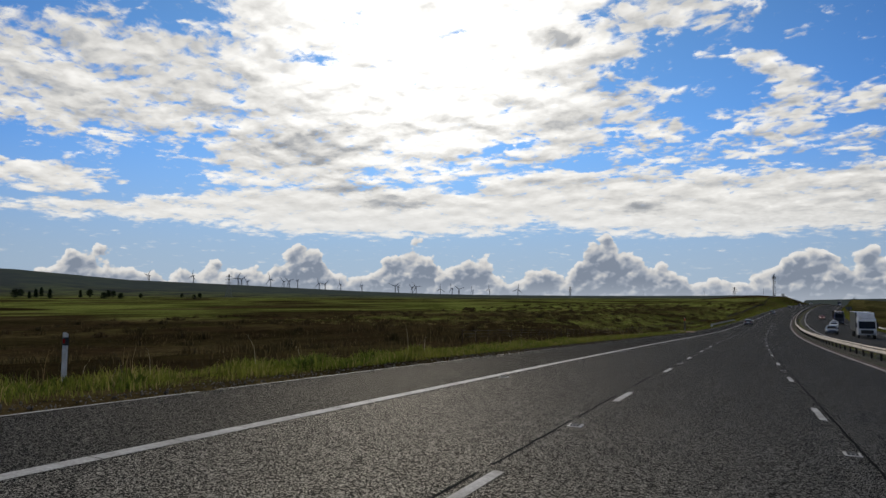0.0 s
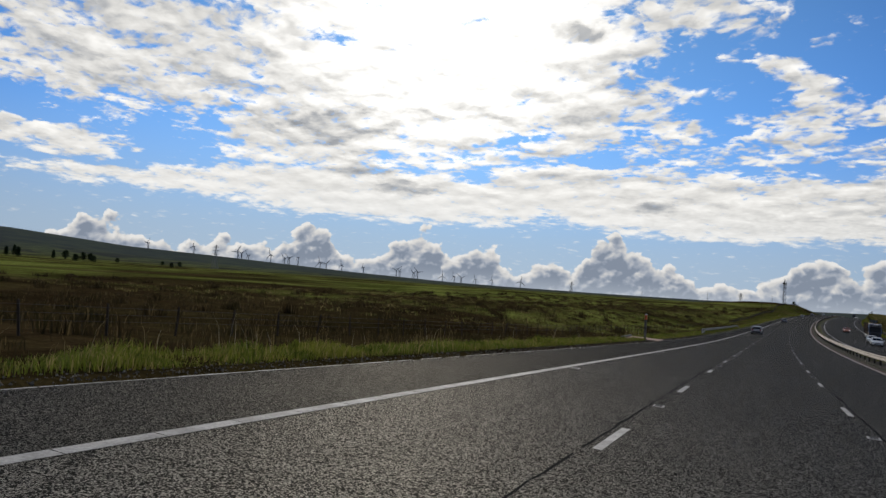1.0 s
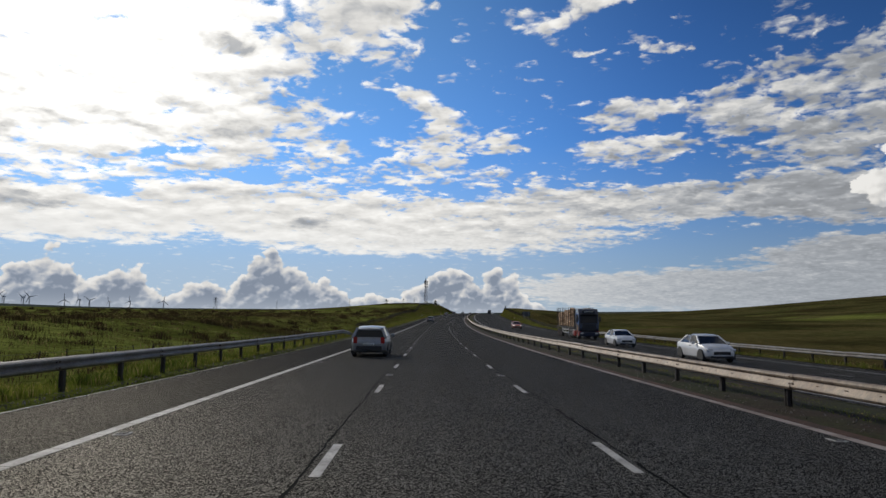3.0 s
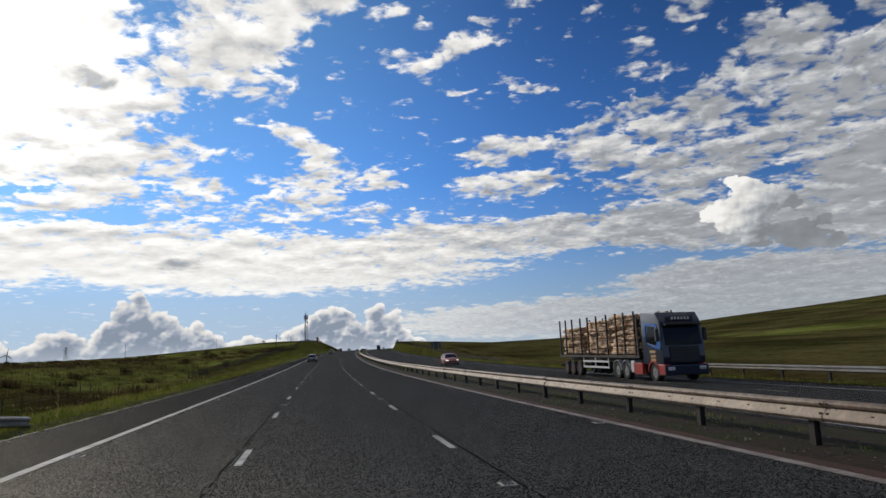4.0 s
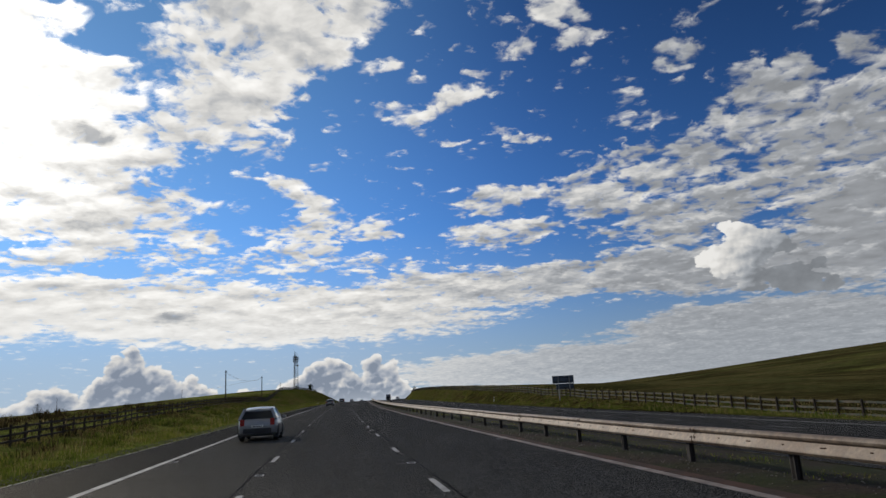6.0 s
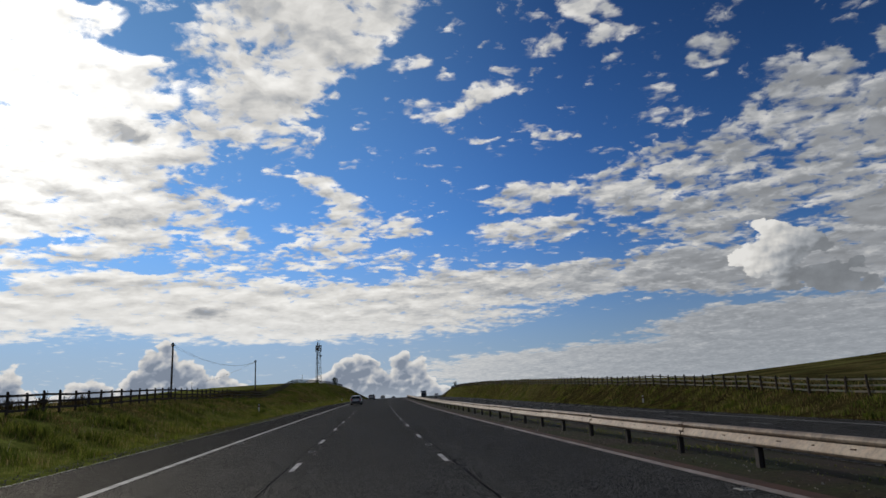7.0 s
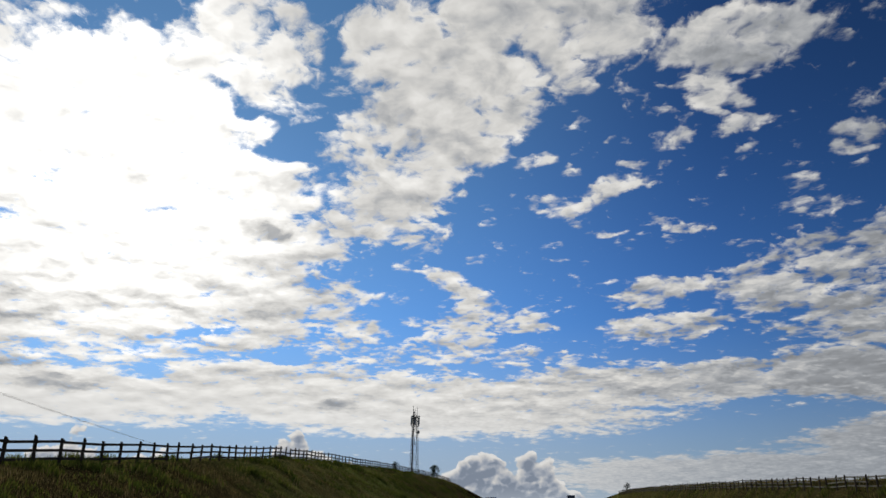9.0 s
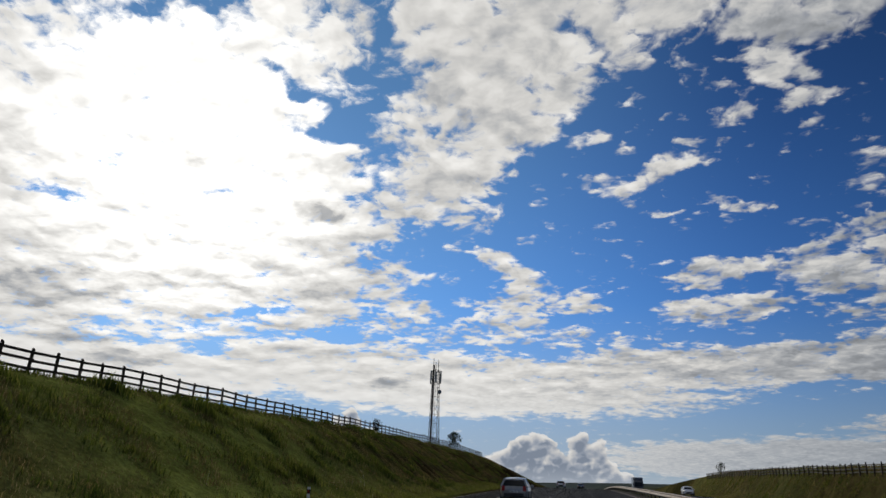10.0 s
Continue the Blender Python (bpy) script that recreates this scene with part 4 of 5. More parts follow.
# ---- vehicles ----
def wheel(root, x, y, r, width, rim_mat, double=False):
    side = 1 if x > 0 else -1
    bm = bmesh.new()
    n, prof = 20, [(r * 0.62, 0), (r * 0.9, 0), (r, width * 0.16), (r, width * 0.84), (r * 0.9, width), (r * 0.62, width)]
    rings = [[bm.verts.new((side * (w - width), rr * math.cos(2 * math.pi * i / n), rr * math.sin(2 * math.pi * i / n))) for rr, w in prof] for i in range(n)]
    for i in range(n):
        for j in range(len(prof) - 1):
            bm.faces.new((rings[i][j], rings[i][j + 1], rings[(i + 1) % n][j + 1], rings[(i + 1) % n][j]))
    bmesh.ops.recalc_face_normals(bm, faces=bm.faces)
    bmesh.ops.translate(bm, vec=(x, y, r), verts=bm.verts)
    tyre = part("tyre", bm, RUBBER, root, smooth=True)
    bm = bmesh.new()
    rod(bm, (x - side * 0.09, y, r), (x - side * 0.03, y, r), r * 0.64, r * 0.60, n=20)
    for k in range(5 if r < 0.4 else 0):
        a = 2 * math.pi * k / 5
        c, d = math.cos(a), math.sin(a)
        rod(bm, (x - side * 0.035, y + c * r * 0.12, r + d * r * 0.12), (x - side * 0.015, y + c * r * 0.56, r + d * r * 0.56), r * 0.10, r * 0.075, n=6)
    rod(bm, (x - side * 0.04, y, r), (x + side * 0.005, y, r), r * 0.18, r * 0.12, n=12)
    part("rim", bm, rim_mat, tyre)


def car(name, at, paint, label, kind="hatch", group="cars", headlights=False):
    root = thing(name, at, label, "car", group)
    L = 2.05 if kind == "hatch" else 2.3
    back = -L
    ys = [back, back + 0.06, back + 0.3, back + 0.75, -0.6, 0.3, 0.95, L - 0.75, L - 0.32, L - 0.08, L]
    hw = [0.70, 0.78, 0.86, 0.88, 0.89, 0.89, 0.88, 0.86, 0.80, 0.68, 0.56]
    low = [0.36, 0.30, 0.24, 0.20, 0.19, 0.19, 0.19, 0.21, 0.24, 0.30, 0.36]
    belt = [0.80, 0.90, 0.96, 0.97, 0.95, 0.94, 0.93, 0.84, 0.74, 0.64, 0.56]
    if kind == "hatch":
        crown = [0.84, 0.97, 1.02, 1.02, 1.0, 1.0, 1.02, 0.96, 0.84, 0.70, 0.58]
        cabin = [(back + 0.10, 0.93), (back + 0.42, 1.40), (-0.3, 1.46), (0.28, 1.42), (1.12, 0.98)]
    else:
        crown = [0.80, 0.96, 1.03, 1.04, 1.0, 1.0, 1.02, 0.95, 0.84, 0.70, 0.58]
        cabin = [(back + 0.62, 0.98), (back + 1.32, 1.36), (-0.2, 1.44), (0.34, 1.40), (1.22, 0.98)]
    rings = []
    for y, w, a, b, c in zip(ys, hw, low, belt, crown):
        mid = (a + b) / 2
        half = [(0, a), (w * 0.82, a), (w * 0.97, a + 0.07), (w, mid), (w * 0.985, b - 0.05), (w * 0.93, b + (c - b) * 0.35), (w * 0.72, c - 0.01), (0, c)]
        rings.append([(x, y, z) for x, z in half] + [(-x, y, z) for x, z in half[-2:0:-1]])
    bm = bmesh.new()
    loft(bm, rings)
    part("body", bm, paint, root, smooth=True)
    # greenhouse: glass volume, roof, pillars
    y0, y1, ym, y2, y3 = (p[0] for p in cabin)
    zt = [p[1] for p in cabin]
    wb, wt = 0.80, 0.60
    rim = {(q, sx): Vector((sx * w, y, z - (0.02 if 0 < q < 4 else 0))) for q, ((y, z), w) in enumerate(zip(cabin, (wb, wt, wt + 0.02, wt, wb))) for sx in (-1, 1)}
    foot = {(q, sx): Vector((sx * (wb + 0.02), y, 0.97)) for q, y in ((1, y0 + 0.35), (2, ym), (3, y2 + 0.45)) for sx in (-1, 1)}

    def pane(name, corners):
        """A pane of dark glass, 20 mm thick."""
        n = (corners[1] - corners[0]).cross(corners[2] - corners[0]).normalized() * 0.02
        bm = bmesh.new()
        loft(bm, [corners, [c - n for c in corners]])
        part(name, bm, GLASS, root)

    pane("rear_window", [rim[0, 1], rim[0, -1], rim[1, -1], rim[1, 1]][::-1])
    pane("windscreen", [rim[3, 1], rim[3, -1], rim[4, -1], rim[4, 1]][::-1])
    for sx in (-1, 1):
        for corners in ((rim[0, sx], rim[1, sx], foot[1, sx]), (rim[1, sx], rim[2, sx], foot[2, sx], foot[1, sx]), (rim[2, sx], rim[3, sx], foot[3, sx], foot[2, sx]), (rim[3, sx], rim[4, sx], foot[3, sx])):
            pane("side_window", list(corners)[::sx])
    bm = bmesh.new()
    roof = []
    for y, z, w in ((y1 - 0.06, zt[1] - 0.03, wt), (y1 + 0.1, zt[1] + 0.03, wt), (ym, zt[2] + 0.03, wt + 0.02), (y2 - 0.1, zt[3] + 0.03, wt), (y2 + 0.03, zt[3] - 0.02, wt)):
        roof.append([(-w - 0.03, y, z - 0.05), (-w + 0.04, y, z), (0, y, z + 0.025), (w - 0.04, y, z), (w + 0.03, y, z - 0.05), (0, y, z - 0.06)])
    loft(bm, roof)
    part("roof", bm, paint, root, smooth=True)
    for sx in (-1, 1):
        for nm, a, b, r in (("rear_pillar", (sx * wb, y0 + 0.02, 0.94), (sx * wt, y1, zt[1]), 0.075), ("centre_pillar", (sx * (wb + 0.015), -0.15, 0.97), (sx * (wt + 0.03), -0.25, zt[2]), 0.04), ("windscreen_pillar", (sx * wb, y3 - 0.02, 0.97), (sx * wt, y2, zt[3]), 0.045)):
            bm = bmesh.new()
            rod(bm, a, b, r, r * 0.9, n=6)
            part(nm, bm, paint, root)
        bm = bmesh.new()
        box(bm, sx * 0.98 - 0.09, sx * 0.98 + 0.09, 0.72, 0.84, 0.93, 1.07, 0.03)
        part("door_mirror", bm, paint, root)
        bm = bmesh.new()
        box(bm, sx * 0.66 - 0.1, sx * 0.66 + 0.1, back - 0.01, back + 0.14, 0.68, 0.98 if kind == "hatch" else 0.86, 0.03)
        part("tail_light", bm, RED_LENS, root, "red tail light")
        bm = bmesh.new()
        box(bm, sx * 0.62 - 0.16, sx * 0.62 + 0.16, L - 0.30, L - 0.06, 0.60, 0.74, 0.04)
        part("headlight", bm, LIT_LENS if headlights else CLEAR_LENS, root, "lit headlight" if headlights else "clear headlight")
        bm = bmesh.new()
        box(bm, sx * 0.885, sx * 0.897, -0.05, 0.12, 0.82, 0.86)
        part("door_handle", bm, BLACK, root)
        for yy in (back + 0.78, L - 0.82):
            bm = bmesh.new()
            n = 14
            ring = [(sx * 0.80, yy + 0.39 * math.cos(math.pi * i / n), 0.31 + 0.39 * math.sin(math.pi * i / n)) for i in range(n + 1)]
            loft(bm, [[(x, p[1], p[2]) for p in ring] + [(x, yy - 0.39, 0.16), (x, yy + 0.39, 0.16)] for x in (sx * 0.70, sx * 0.905)])
            part("wheel_arch", bm, BLACK, root)
    bm = bmesh.new()
    box(bm, -0.62, 0.62, back - 0.03, back + 0.1, 0.36, 0.56, 0.03)
    part("rear_bumper", bm, BLACK, root)
    bm = bmesh.new()
    box(bm, -0.46, 0.46, L - 0.08, L + 0.03, 0.42, 0.60, 0.03)
    part("grille", bm, BLACK, root)
    bm = bmesh.new()
    box(bm, -0.60, 0.60, L - 0.14, L + 0.005, 0.24, 0.37, 0.03)
    part("lower_intake", bm, BLACK, root)
    for y in (back - 0.035, L + 0.022):
        bm = bmesh.new()
        box(bm, -0.26, 0.26, y - 0.006, y + 0.006, 0.60 if y < 0 else 0.40, 0.70 if y < 0 else 0.50)
        plate = part("number_plate", bm, WHITE, root)
        bm = bmesh.new()
        box(bm, -0.2, 0.2, y - 0.009, y + 0.009, 0.635 if y < 0 else 0.435, 0.665 if y < 0 else 0.465)
        part("plate_bar", bm, BLACK, plate)
    for x in (-0.86, 0.86):
        for yy in (back + 0.78, L - 0.82):
            wheel(root, x, yy, 0.31, 0.2, ALLOY)
    return root


LANE_1 = (EDGE_L + LANE_A) / 2
for s in (136.5, 261.0, 367.0, 436.0):
    car("hatchback_car", stand(s, LANE_1 + 0.1), SILVER, "small silver hatchback with a dark rear window on the carriageway")
car("saloon_car", stand(560, (LANE_A + LANE_B) / 2), GRAPHITE, "dark grey saloon car far along the carriageway", "saloon")
car("hatchback_car", stand(525, LANE_1), PEARL, "small white hatchback far along the carriageway")
FAR_1, FAR_2, FAR_3 = (FAR_B + FAR_OUT) / 2, (FAR_A + FAR_B) / 2, (FAR_EDGE + FAR_A) / 2
car("saloon_car", stand(139.5, FAR_2, 0, 180), PEARL, "white saloon car on the opposite carriageway", "saloon", "oncoming cars")
car("saloon_car", stand(158, FAR_2 + 1.0, 0, 180), PEARL, "white saloon car farther back on the opposite carriageway", "saloon", "oncoming cars")
car("hatchback_car", stand(220, FAR_2, 0, 180), COPPER, "bright copper-orange five-door hatchback on the opposite carriageway", "hatch", "oncoming cars", True)
for s, o, p, l in ((505, FAR_1, PEARL, "white hatchback coming over the rise"), (92, FAR_3, STEEL_BLUE, "steel-blue hatchback beside the central barrier")):
    car("hatchback_car", stand(s, o, 0, 180), p, l, "hatch", "oncoming cars")

BARK = material("log_bark", (0.70, 0.52, 0.36), 0.9, second=(0.31, 0.18, 0.10), scale=1.6, grain=9, grain_amount=0.7, bump=0.5, bump_scale=16)
LOG_END = material("log_end", (0.58, 0.38, 0.19), 0.85, second=(0.42, 0.25, 0.12), scale=6, grain=40)
BARK.node_tree.nodes["Principled BSDF"].inputs["Specular IOR Level"].default_value = 0.1


def log_meshes():
    """A few lengths of rough pine, shared by all the logs of the load."""
    out = []
    rng = random.Random(8)
    for k in range(6):
        r, half = rng.uniform(0.065, 0.125), 2.05
        bm = bmesh.new()
        rings = []
        for i in range(5):
            y = -half + 2 * half * i / 4
            q = r * (1.08 - 0.16 * i / 4) * rng.uniform(0.93, 1.07)
            dx, dz = rng.gauss(0, 0.028), rng.gauss(0, 0.028)
            rings.append([(dx + q * rng.uniform(0.92, 1.08) * math.cos(2 * math.pi * j / 9), y, dz + q * math.sin(2 * math.pi * j / 9)) for j in range(9)])
        loft(bm, rings)
        bmesh.ops.scale(bm, vec=(SC, SC, SC), verts=bm.verts)
        me = bpy.data.meshes.new("log")
        bm.to_mesh(me)
        bm.free()
        me.materials.append(BARK)
        me.materials.append(LOG_END)
        for p in me.polygons:
            p.use_smooth = len(p.vertices) == 4
            p.material_index = 0 if len(p.vertices) == 4 else 1
        out.append((me, r))
    return out


def log_truck(at):
    root = thing("logging_lorry", at, "dark navy articulated lorry with red skirts and a log trailer", "lorry")
    # tractor: front at y = 8, cab 2.3 long
    bm = bmesh.new()
    prism(bm, [(5.75, 0.95), (8.05, 0.95), (8.12, 1.3), (8.05, 2.2), (7.85, 3.25), (7.45, 3.72), (5.75, 3.80)], -1.22, 1.22, 0.07)
    cab = part("cab", bm, NAVY, root, smooth=True)
    bm = bmesh.new()
    prism(bm, [(8.10, 1.95), (8.16, 1.95), (7.93, 3.0), (7.87, 3.0)], -1.05, 1.05, 0.01)
    part("windscreen", bm, GLASS, cab)
    bm = bmesh.new()
    prism(bm, [(7.95, 3.05), (8.22, 2.98), (8.25, 3.06), (7.95, 3.2)], -1.05, 1.05, 0.01)
    part("sun_visor", bm, BLACK, cab)
    bm = bmesh.new()
    box(bm, -0.75, 0.75, 7.72, 7.92, 3.26, 3.5, 0.03)
    board = part("name_board", bm, BLACK, cab)
    bm = bmesh.new()
    for i in range(6):
        box(bm, -0.55 + i * 0.19, -0.43 + i * 0.19, 7.92, 7.93, 3.31, 3.45)
    part("name_bars", bm, WHITE, board, "pale bars in place of a name")
    bm = bmesh.new()
    prism(bm, [(8.10, 1.05), (8.17, 1.05), (8.17, 1.85), (8.10, 1.88)], -0.85, 0.85, 0.01)
    grille = part("grille", bm, BLACK, cab)
    for i in range(4):
        bm = bmesh.new()
        box(bm, -0.8, 0.8, 8.16, 8.19, 1.15 + i * 0.17, 1.19 + i * 0.17)
        part("grille_bar", bm, NAVY, grille)
    bm = bmesh.new()
    prism(bm, [(7.3, 0.32), (8.25, 0.36), (8.28, 0.9), (7.3, 0.98)], -1.24, 1.24, 0.05)
    part("front_bumper", bm, NAVY, root)
    for sx in (-1, 1):
        x0, x1 = (sx * 1.22, sx * 1.245)
        bm = bmesh.new()
        prism(bm, [(6.35, 2.1), (7.35, 1.95), (7.62, 2.3), (7.40, 2.95), (6.55, 3.02)], min(x0, x1), max(x0, x1))
        win = part("side_window", bm, GLASS, cab)
        bm = bmesh.new()
        prism(bm, [(6.12, 3.0), (6.3, 3.2), (7.55, 3.12), (7.95, 2.0), (7.85, 1.72), (7.0, 1.86), (6.45, 2.05), (6.45, 2.12), (7.0, 1.98), (7.4, 1.93), (7.66, 2.3), (7.43, 2.98), (6.5, 3.06), (6.3, 2.98), (6.3, 2.2)], min(sx * 1.215, sx * 1.255), max(sx * 1.215, sx * 1.255))
        part("blue_stripe", bm, SKYBLUE, cab, "bright blue window surround")
        bm = bmesh.new()
        box(bm, sx * 1.4 - 0.09, sx * 1.4 + 0.09, 7.78, 7.96, 2.15, 2.85, 0.04)
        part("mirror", bm, BLACK, cab)
        bm = bmesh.new()
        box(bm, min(sx * 1.05, sx * 1.25), max(sx * 1.05, sx * 1.25), 4.55, 5.65, 0.35, 1.0, 0.04)
        part("side_skirt", bm, SCARLET, root, "red side skirt")
        for z in (1.62, 1.38, 1.18):
            bm = bmesh.new()
            box(bm, sx * 1.222 - 0.006, sx * 1.222 + 0.006, 6.6 + 0.1 * (z < 1.5), 7.25, z - 0.07, z + 0.07)
            part("lettering_bar", bm, LOG_END, cab, "tan bars in place of lettering")
        n = 12
        arch = [(6.95 + 0.62 * math.cos(math.pi * i / n), 0.52 + 0.62 * math.sin(math.pi * i / n)) for i in range(n + 1)]
        inner = [(6.95 + 0.53 * math.cos(math.pi * i / n), 0.52 + 0.53 * math.sin(math.pi * i / n)) for i in range(n, -1, -1)]
        bm = bmesh.new()
        prism(bm, arch + inner, min(sx * 0.9, sx * 1.27), max(sx * 0.9, sx * 1.27))
        part("front_arch", bm, SCARLET, root, "red wheel arch")
        bm = bmesh.new()
        box(bm, min(sx * 0.95, sx * 1.25), max(sx * 0.95, sx * 1.25), 7.55, 8.2, 0.4, 0.95, 0.04)
        part("corner_panel", bm, SCARLET, root, "red bumper corner")
        bm = bmesh.new()
        box(bm, sx * 0.9 - 0.2, sx * 0.9 + 0.2, 8.2, 8.3, 0.62, 0.82, 0.04)
        part("headlight", bm, CLEAR_LENS, root, "clear headlight")
        bm = bmesh.new()
        box(bm, min(sx * 0.7, sx * 1.18), max(sx * 0.7, sx * 1.18), 4.05, 4.5, 0.45, 1.1, 0.04)
        part("tank", bm, WHITE, root, "pale side tank")
        for yy in (3.45, 2.25):
            bm = bmesh.new()
            arch = [(yy + 0.60 * math.cos(math.pi * i / n), 0.54 + 0.60 * math.sin(math.pi * i / n)) for i in range(n + 1)]
            inner = [(yy + 0.55 * math.cos(math.pi * i / n), 0.54 + 0.55 * math.sin(math.pi * i / n)) for i in range(n, -1, -1)]
            prism(bm, arch + inner, min(sx * 0.8, sx * 1.24), max(sx * 0.8, sx * 1.24))
            part("mudguard", bm, GREY_PAINT, root, "grey mudguard")
    for x in (-1.2, 1.2):
        for yy in (6.95, 3.45, 2.25):
            wheel(root, x, yy, 0.50, 0.34, ALLOY)
        for yy in (-4.1, -5.35, -6.6):
            wheel(root, x, yy, 0.50, 0.36, material("wheel_maroon", (0.09, 0.035, 0.04), 0.6, 0.3, second=(0.05, 0.03, 0.03), scale=6))
    # chassis and trailer bed
    bm = bmesh.new()
    box(bm, -0.42, 0.42, 1.6, 7.2, 0.72, 0.98, 0.02)
    part("chassis", bm, BLACK, root)
    for sx in (-0.45, 0.45):
        bm = bmesh.new()
        box(bm, sx - 0.09, sx + 0.09, -7.6, 5.2, 1.02, 1.34, 0.02)
        part("trailer_beam", bm, DARK_STEEL, root)
    for sx in (-1.17, 1.17):
        bm = bmesh.new()
        box(bm, sx - 0.05, sx + 0.05, -7.8, 5.3, 1.26, 1.42, 0.015)
        part("side_rail", bm, DARK_STEEL, root)
        bm = bmesh.new()
        for z in (0.58, 0.95):
            box(bm, sx - 0.02, sx + 0.02, -3.3, 1.0, z, z + 0.12)
        for y in (-3.25, -1.2, 0.9):
            box(bm, sx - 0.03, sx + 0.03, y, y + 0.06, 0.58, 1.3)
        part("underrun_guard", bm, WHITE, root, "pale side guard bars")
    bm = bmesh.new()
    box(bm, -1.2, 1.2, -7.85, -7.72, 0.55, 0.72, 0.02)
    part("rear_bumper", bm, DARK_STEEL, root)
    bm = bmesh.new()
    box(bm, -1.22, 1.22, 5.15, 5.25, 1.3, 3.6, 0.01)
    part("headboard", bm, DARK_STEEL, root)
    for y in (-7.5, -6.3, -5.0, -3.4, -2.1, -0.6, 1.0, 2.4, 3.5, 4.9):
        bm = bmesh.new()
        box(bm, -1.22, 1.22, y - 0.07, y + 0.07, 1.30, 1.46, 0.01)
        bolster = part("bolster", bm, DARK_STEEL, root)
        for sx in (-1.2, 1.2):
            bm = bmesh.new()
            prism(bm, [(y - 0.06, 1.4), (y + 0.06, 1.4), (y + 0.045, 3.95), (y - 0.045, 3.95)], sx - 0.045, sx + 0.045)
            part("stake", bm, DARK_STEEL, bolster)
    return root


LOGS = log_meshes()


def log_stack(at, height, label):
    root = thing("log_stack", at, label, "logs", "stacks of logs")
    rng = random.Random(int(height * 100))
    z, row = 0.0, 0
    while z < height:
        x = -1.02 + 0.08 * (row % 2)
        while x < 1.05:
            me, r = LOGS[rng.randrange(6)]
            turn = pose((x + r) * SC, rng.gauss(0, 0.12) * SC, (z + r) * SC, rng.gauss(0, 1.6), 0, rng.gauss(0, 1.6) + (180 if rng.random() < 0.5 else 0)) @ pose(0, 0, 0, 0, rng.uniform(0, 360))
            if x + 2 * r < 1.12:
                same("log", me, turn, root)
            x += 2 * r
        z += 0.165
        row += 1


truck_at = stand(177.2, FAR_1 - 0.1, 0, 180) @ pose(0, -8 * SC, 0)
log_truck(truck_at)
for y, hgt in ((-5.3, 1.75), (-0.6, 2.0), (3.3, 2.25)):
    log_stack(truck_at @ pose(0, y * SC, 1.46 * SC), hgt, "stacked rough pine logs between steel stakes on the trailer")


def box_truck(at, paint, label):
    root = thing("box_lorry", at, label, "lorry", "oncoming lorries")
    bm = bmesh.new()
    prism(bm, [(2.6, 0.6), (4.6, 0.6), (4.68, 1.3), (4.45, 2.9), (2.6, 3.2)], -1.2, 1.2, 0.06)
    cab = part("cab", bm, paint, root, smooth=True)
    bm = bmesh.new()
    prism(bm, [(4.66, 1.55), (4.72, 1.55), (4.53, 2.6), (4.47, 2.6)], -1.05, 1.05)
    part("windscreen", bm, GLASS, cab)
    bm = bmesh.new()
    box(bm, -0.8, 0.8, 4.62, 4.74, 0.8, 1.35, 0.02)
    part("grille", bm, BLACK, cab)
    bm = bmesh.new()
    prism(bm, [(2.6, 3.2), (3.9, 3.05), (2.9, 3.8), (2.6, 3.85)], -1.1, 1.1, 0.03)
    part("wind_deflector", bm, paint, cab)
    bm = bmesh.new()
    box(bm, -1.25, 1.25, -6.0, 2.4, 1.0, 3.9, 0.03)
    part("cargo_body", bm, GRAPHITE, root)
    bm = bmesh.new()
    box(bm, -0.45, 0.45, -5.8, 4.3, 0.6, 1.0)
    part("chassis", bm, BLACK, root)
    for sx in (-1, 1):
        bm = bmesh.new()
        box(bm, sx * 0.85 - 0.2, sx * 0.85 + 0.2, 4.6, 4.74, 0.68, 0.88, 0.03)
        part("headlight", bm, CLEAR_LENS, cab)
        bm = bmesh.new()
        box(bm, sx * 1.36 - 0.1, sx * 1.36 + 0.1, 4.3, 4.45, 1.7, 2.4, 0.03)
        part("mirror", bm, BLACK, cab)
        for yy in (3.5, -3.2, -4.4):
            wheel(root, sx * 1.18, yy, 0.48, 0.32, ALLOY)
    return root


box_truck(stand(83.5, FAR_2, 0, 180), PEARL, "white lorry cab with a tall dark body on the opposite carriageway")
box_truck(stand(565, FAR_2, 0, 180), GRAPHITE, "dark grey lorry far off on the opposite carriageway")


# ---- far things: turbines, pylons, trees ----
def far_point(azimuth, dist, origin=(0.7, 2.0)):
    a = radians(azimuth)
    return Vector((origin[0] + dist * math.sin(a), origin[1] + dist * math.cos(a), 0))


def ground_at(p):
    return float(ground_z(p.y, p.x - float(road_x(min(max(p.y, -200), 900)))))


TURBINE = material("turbine_white", (0.32, 0.33, 0.35), 0.6, second=(0.28, 0.29, 0.31), scale=0.05)


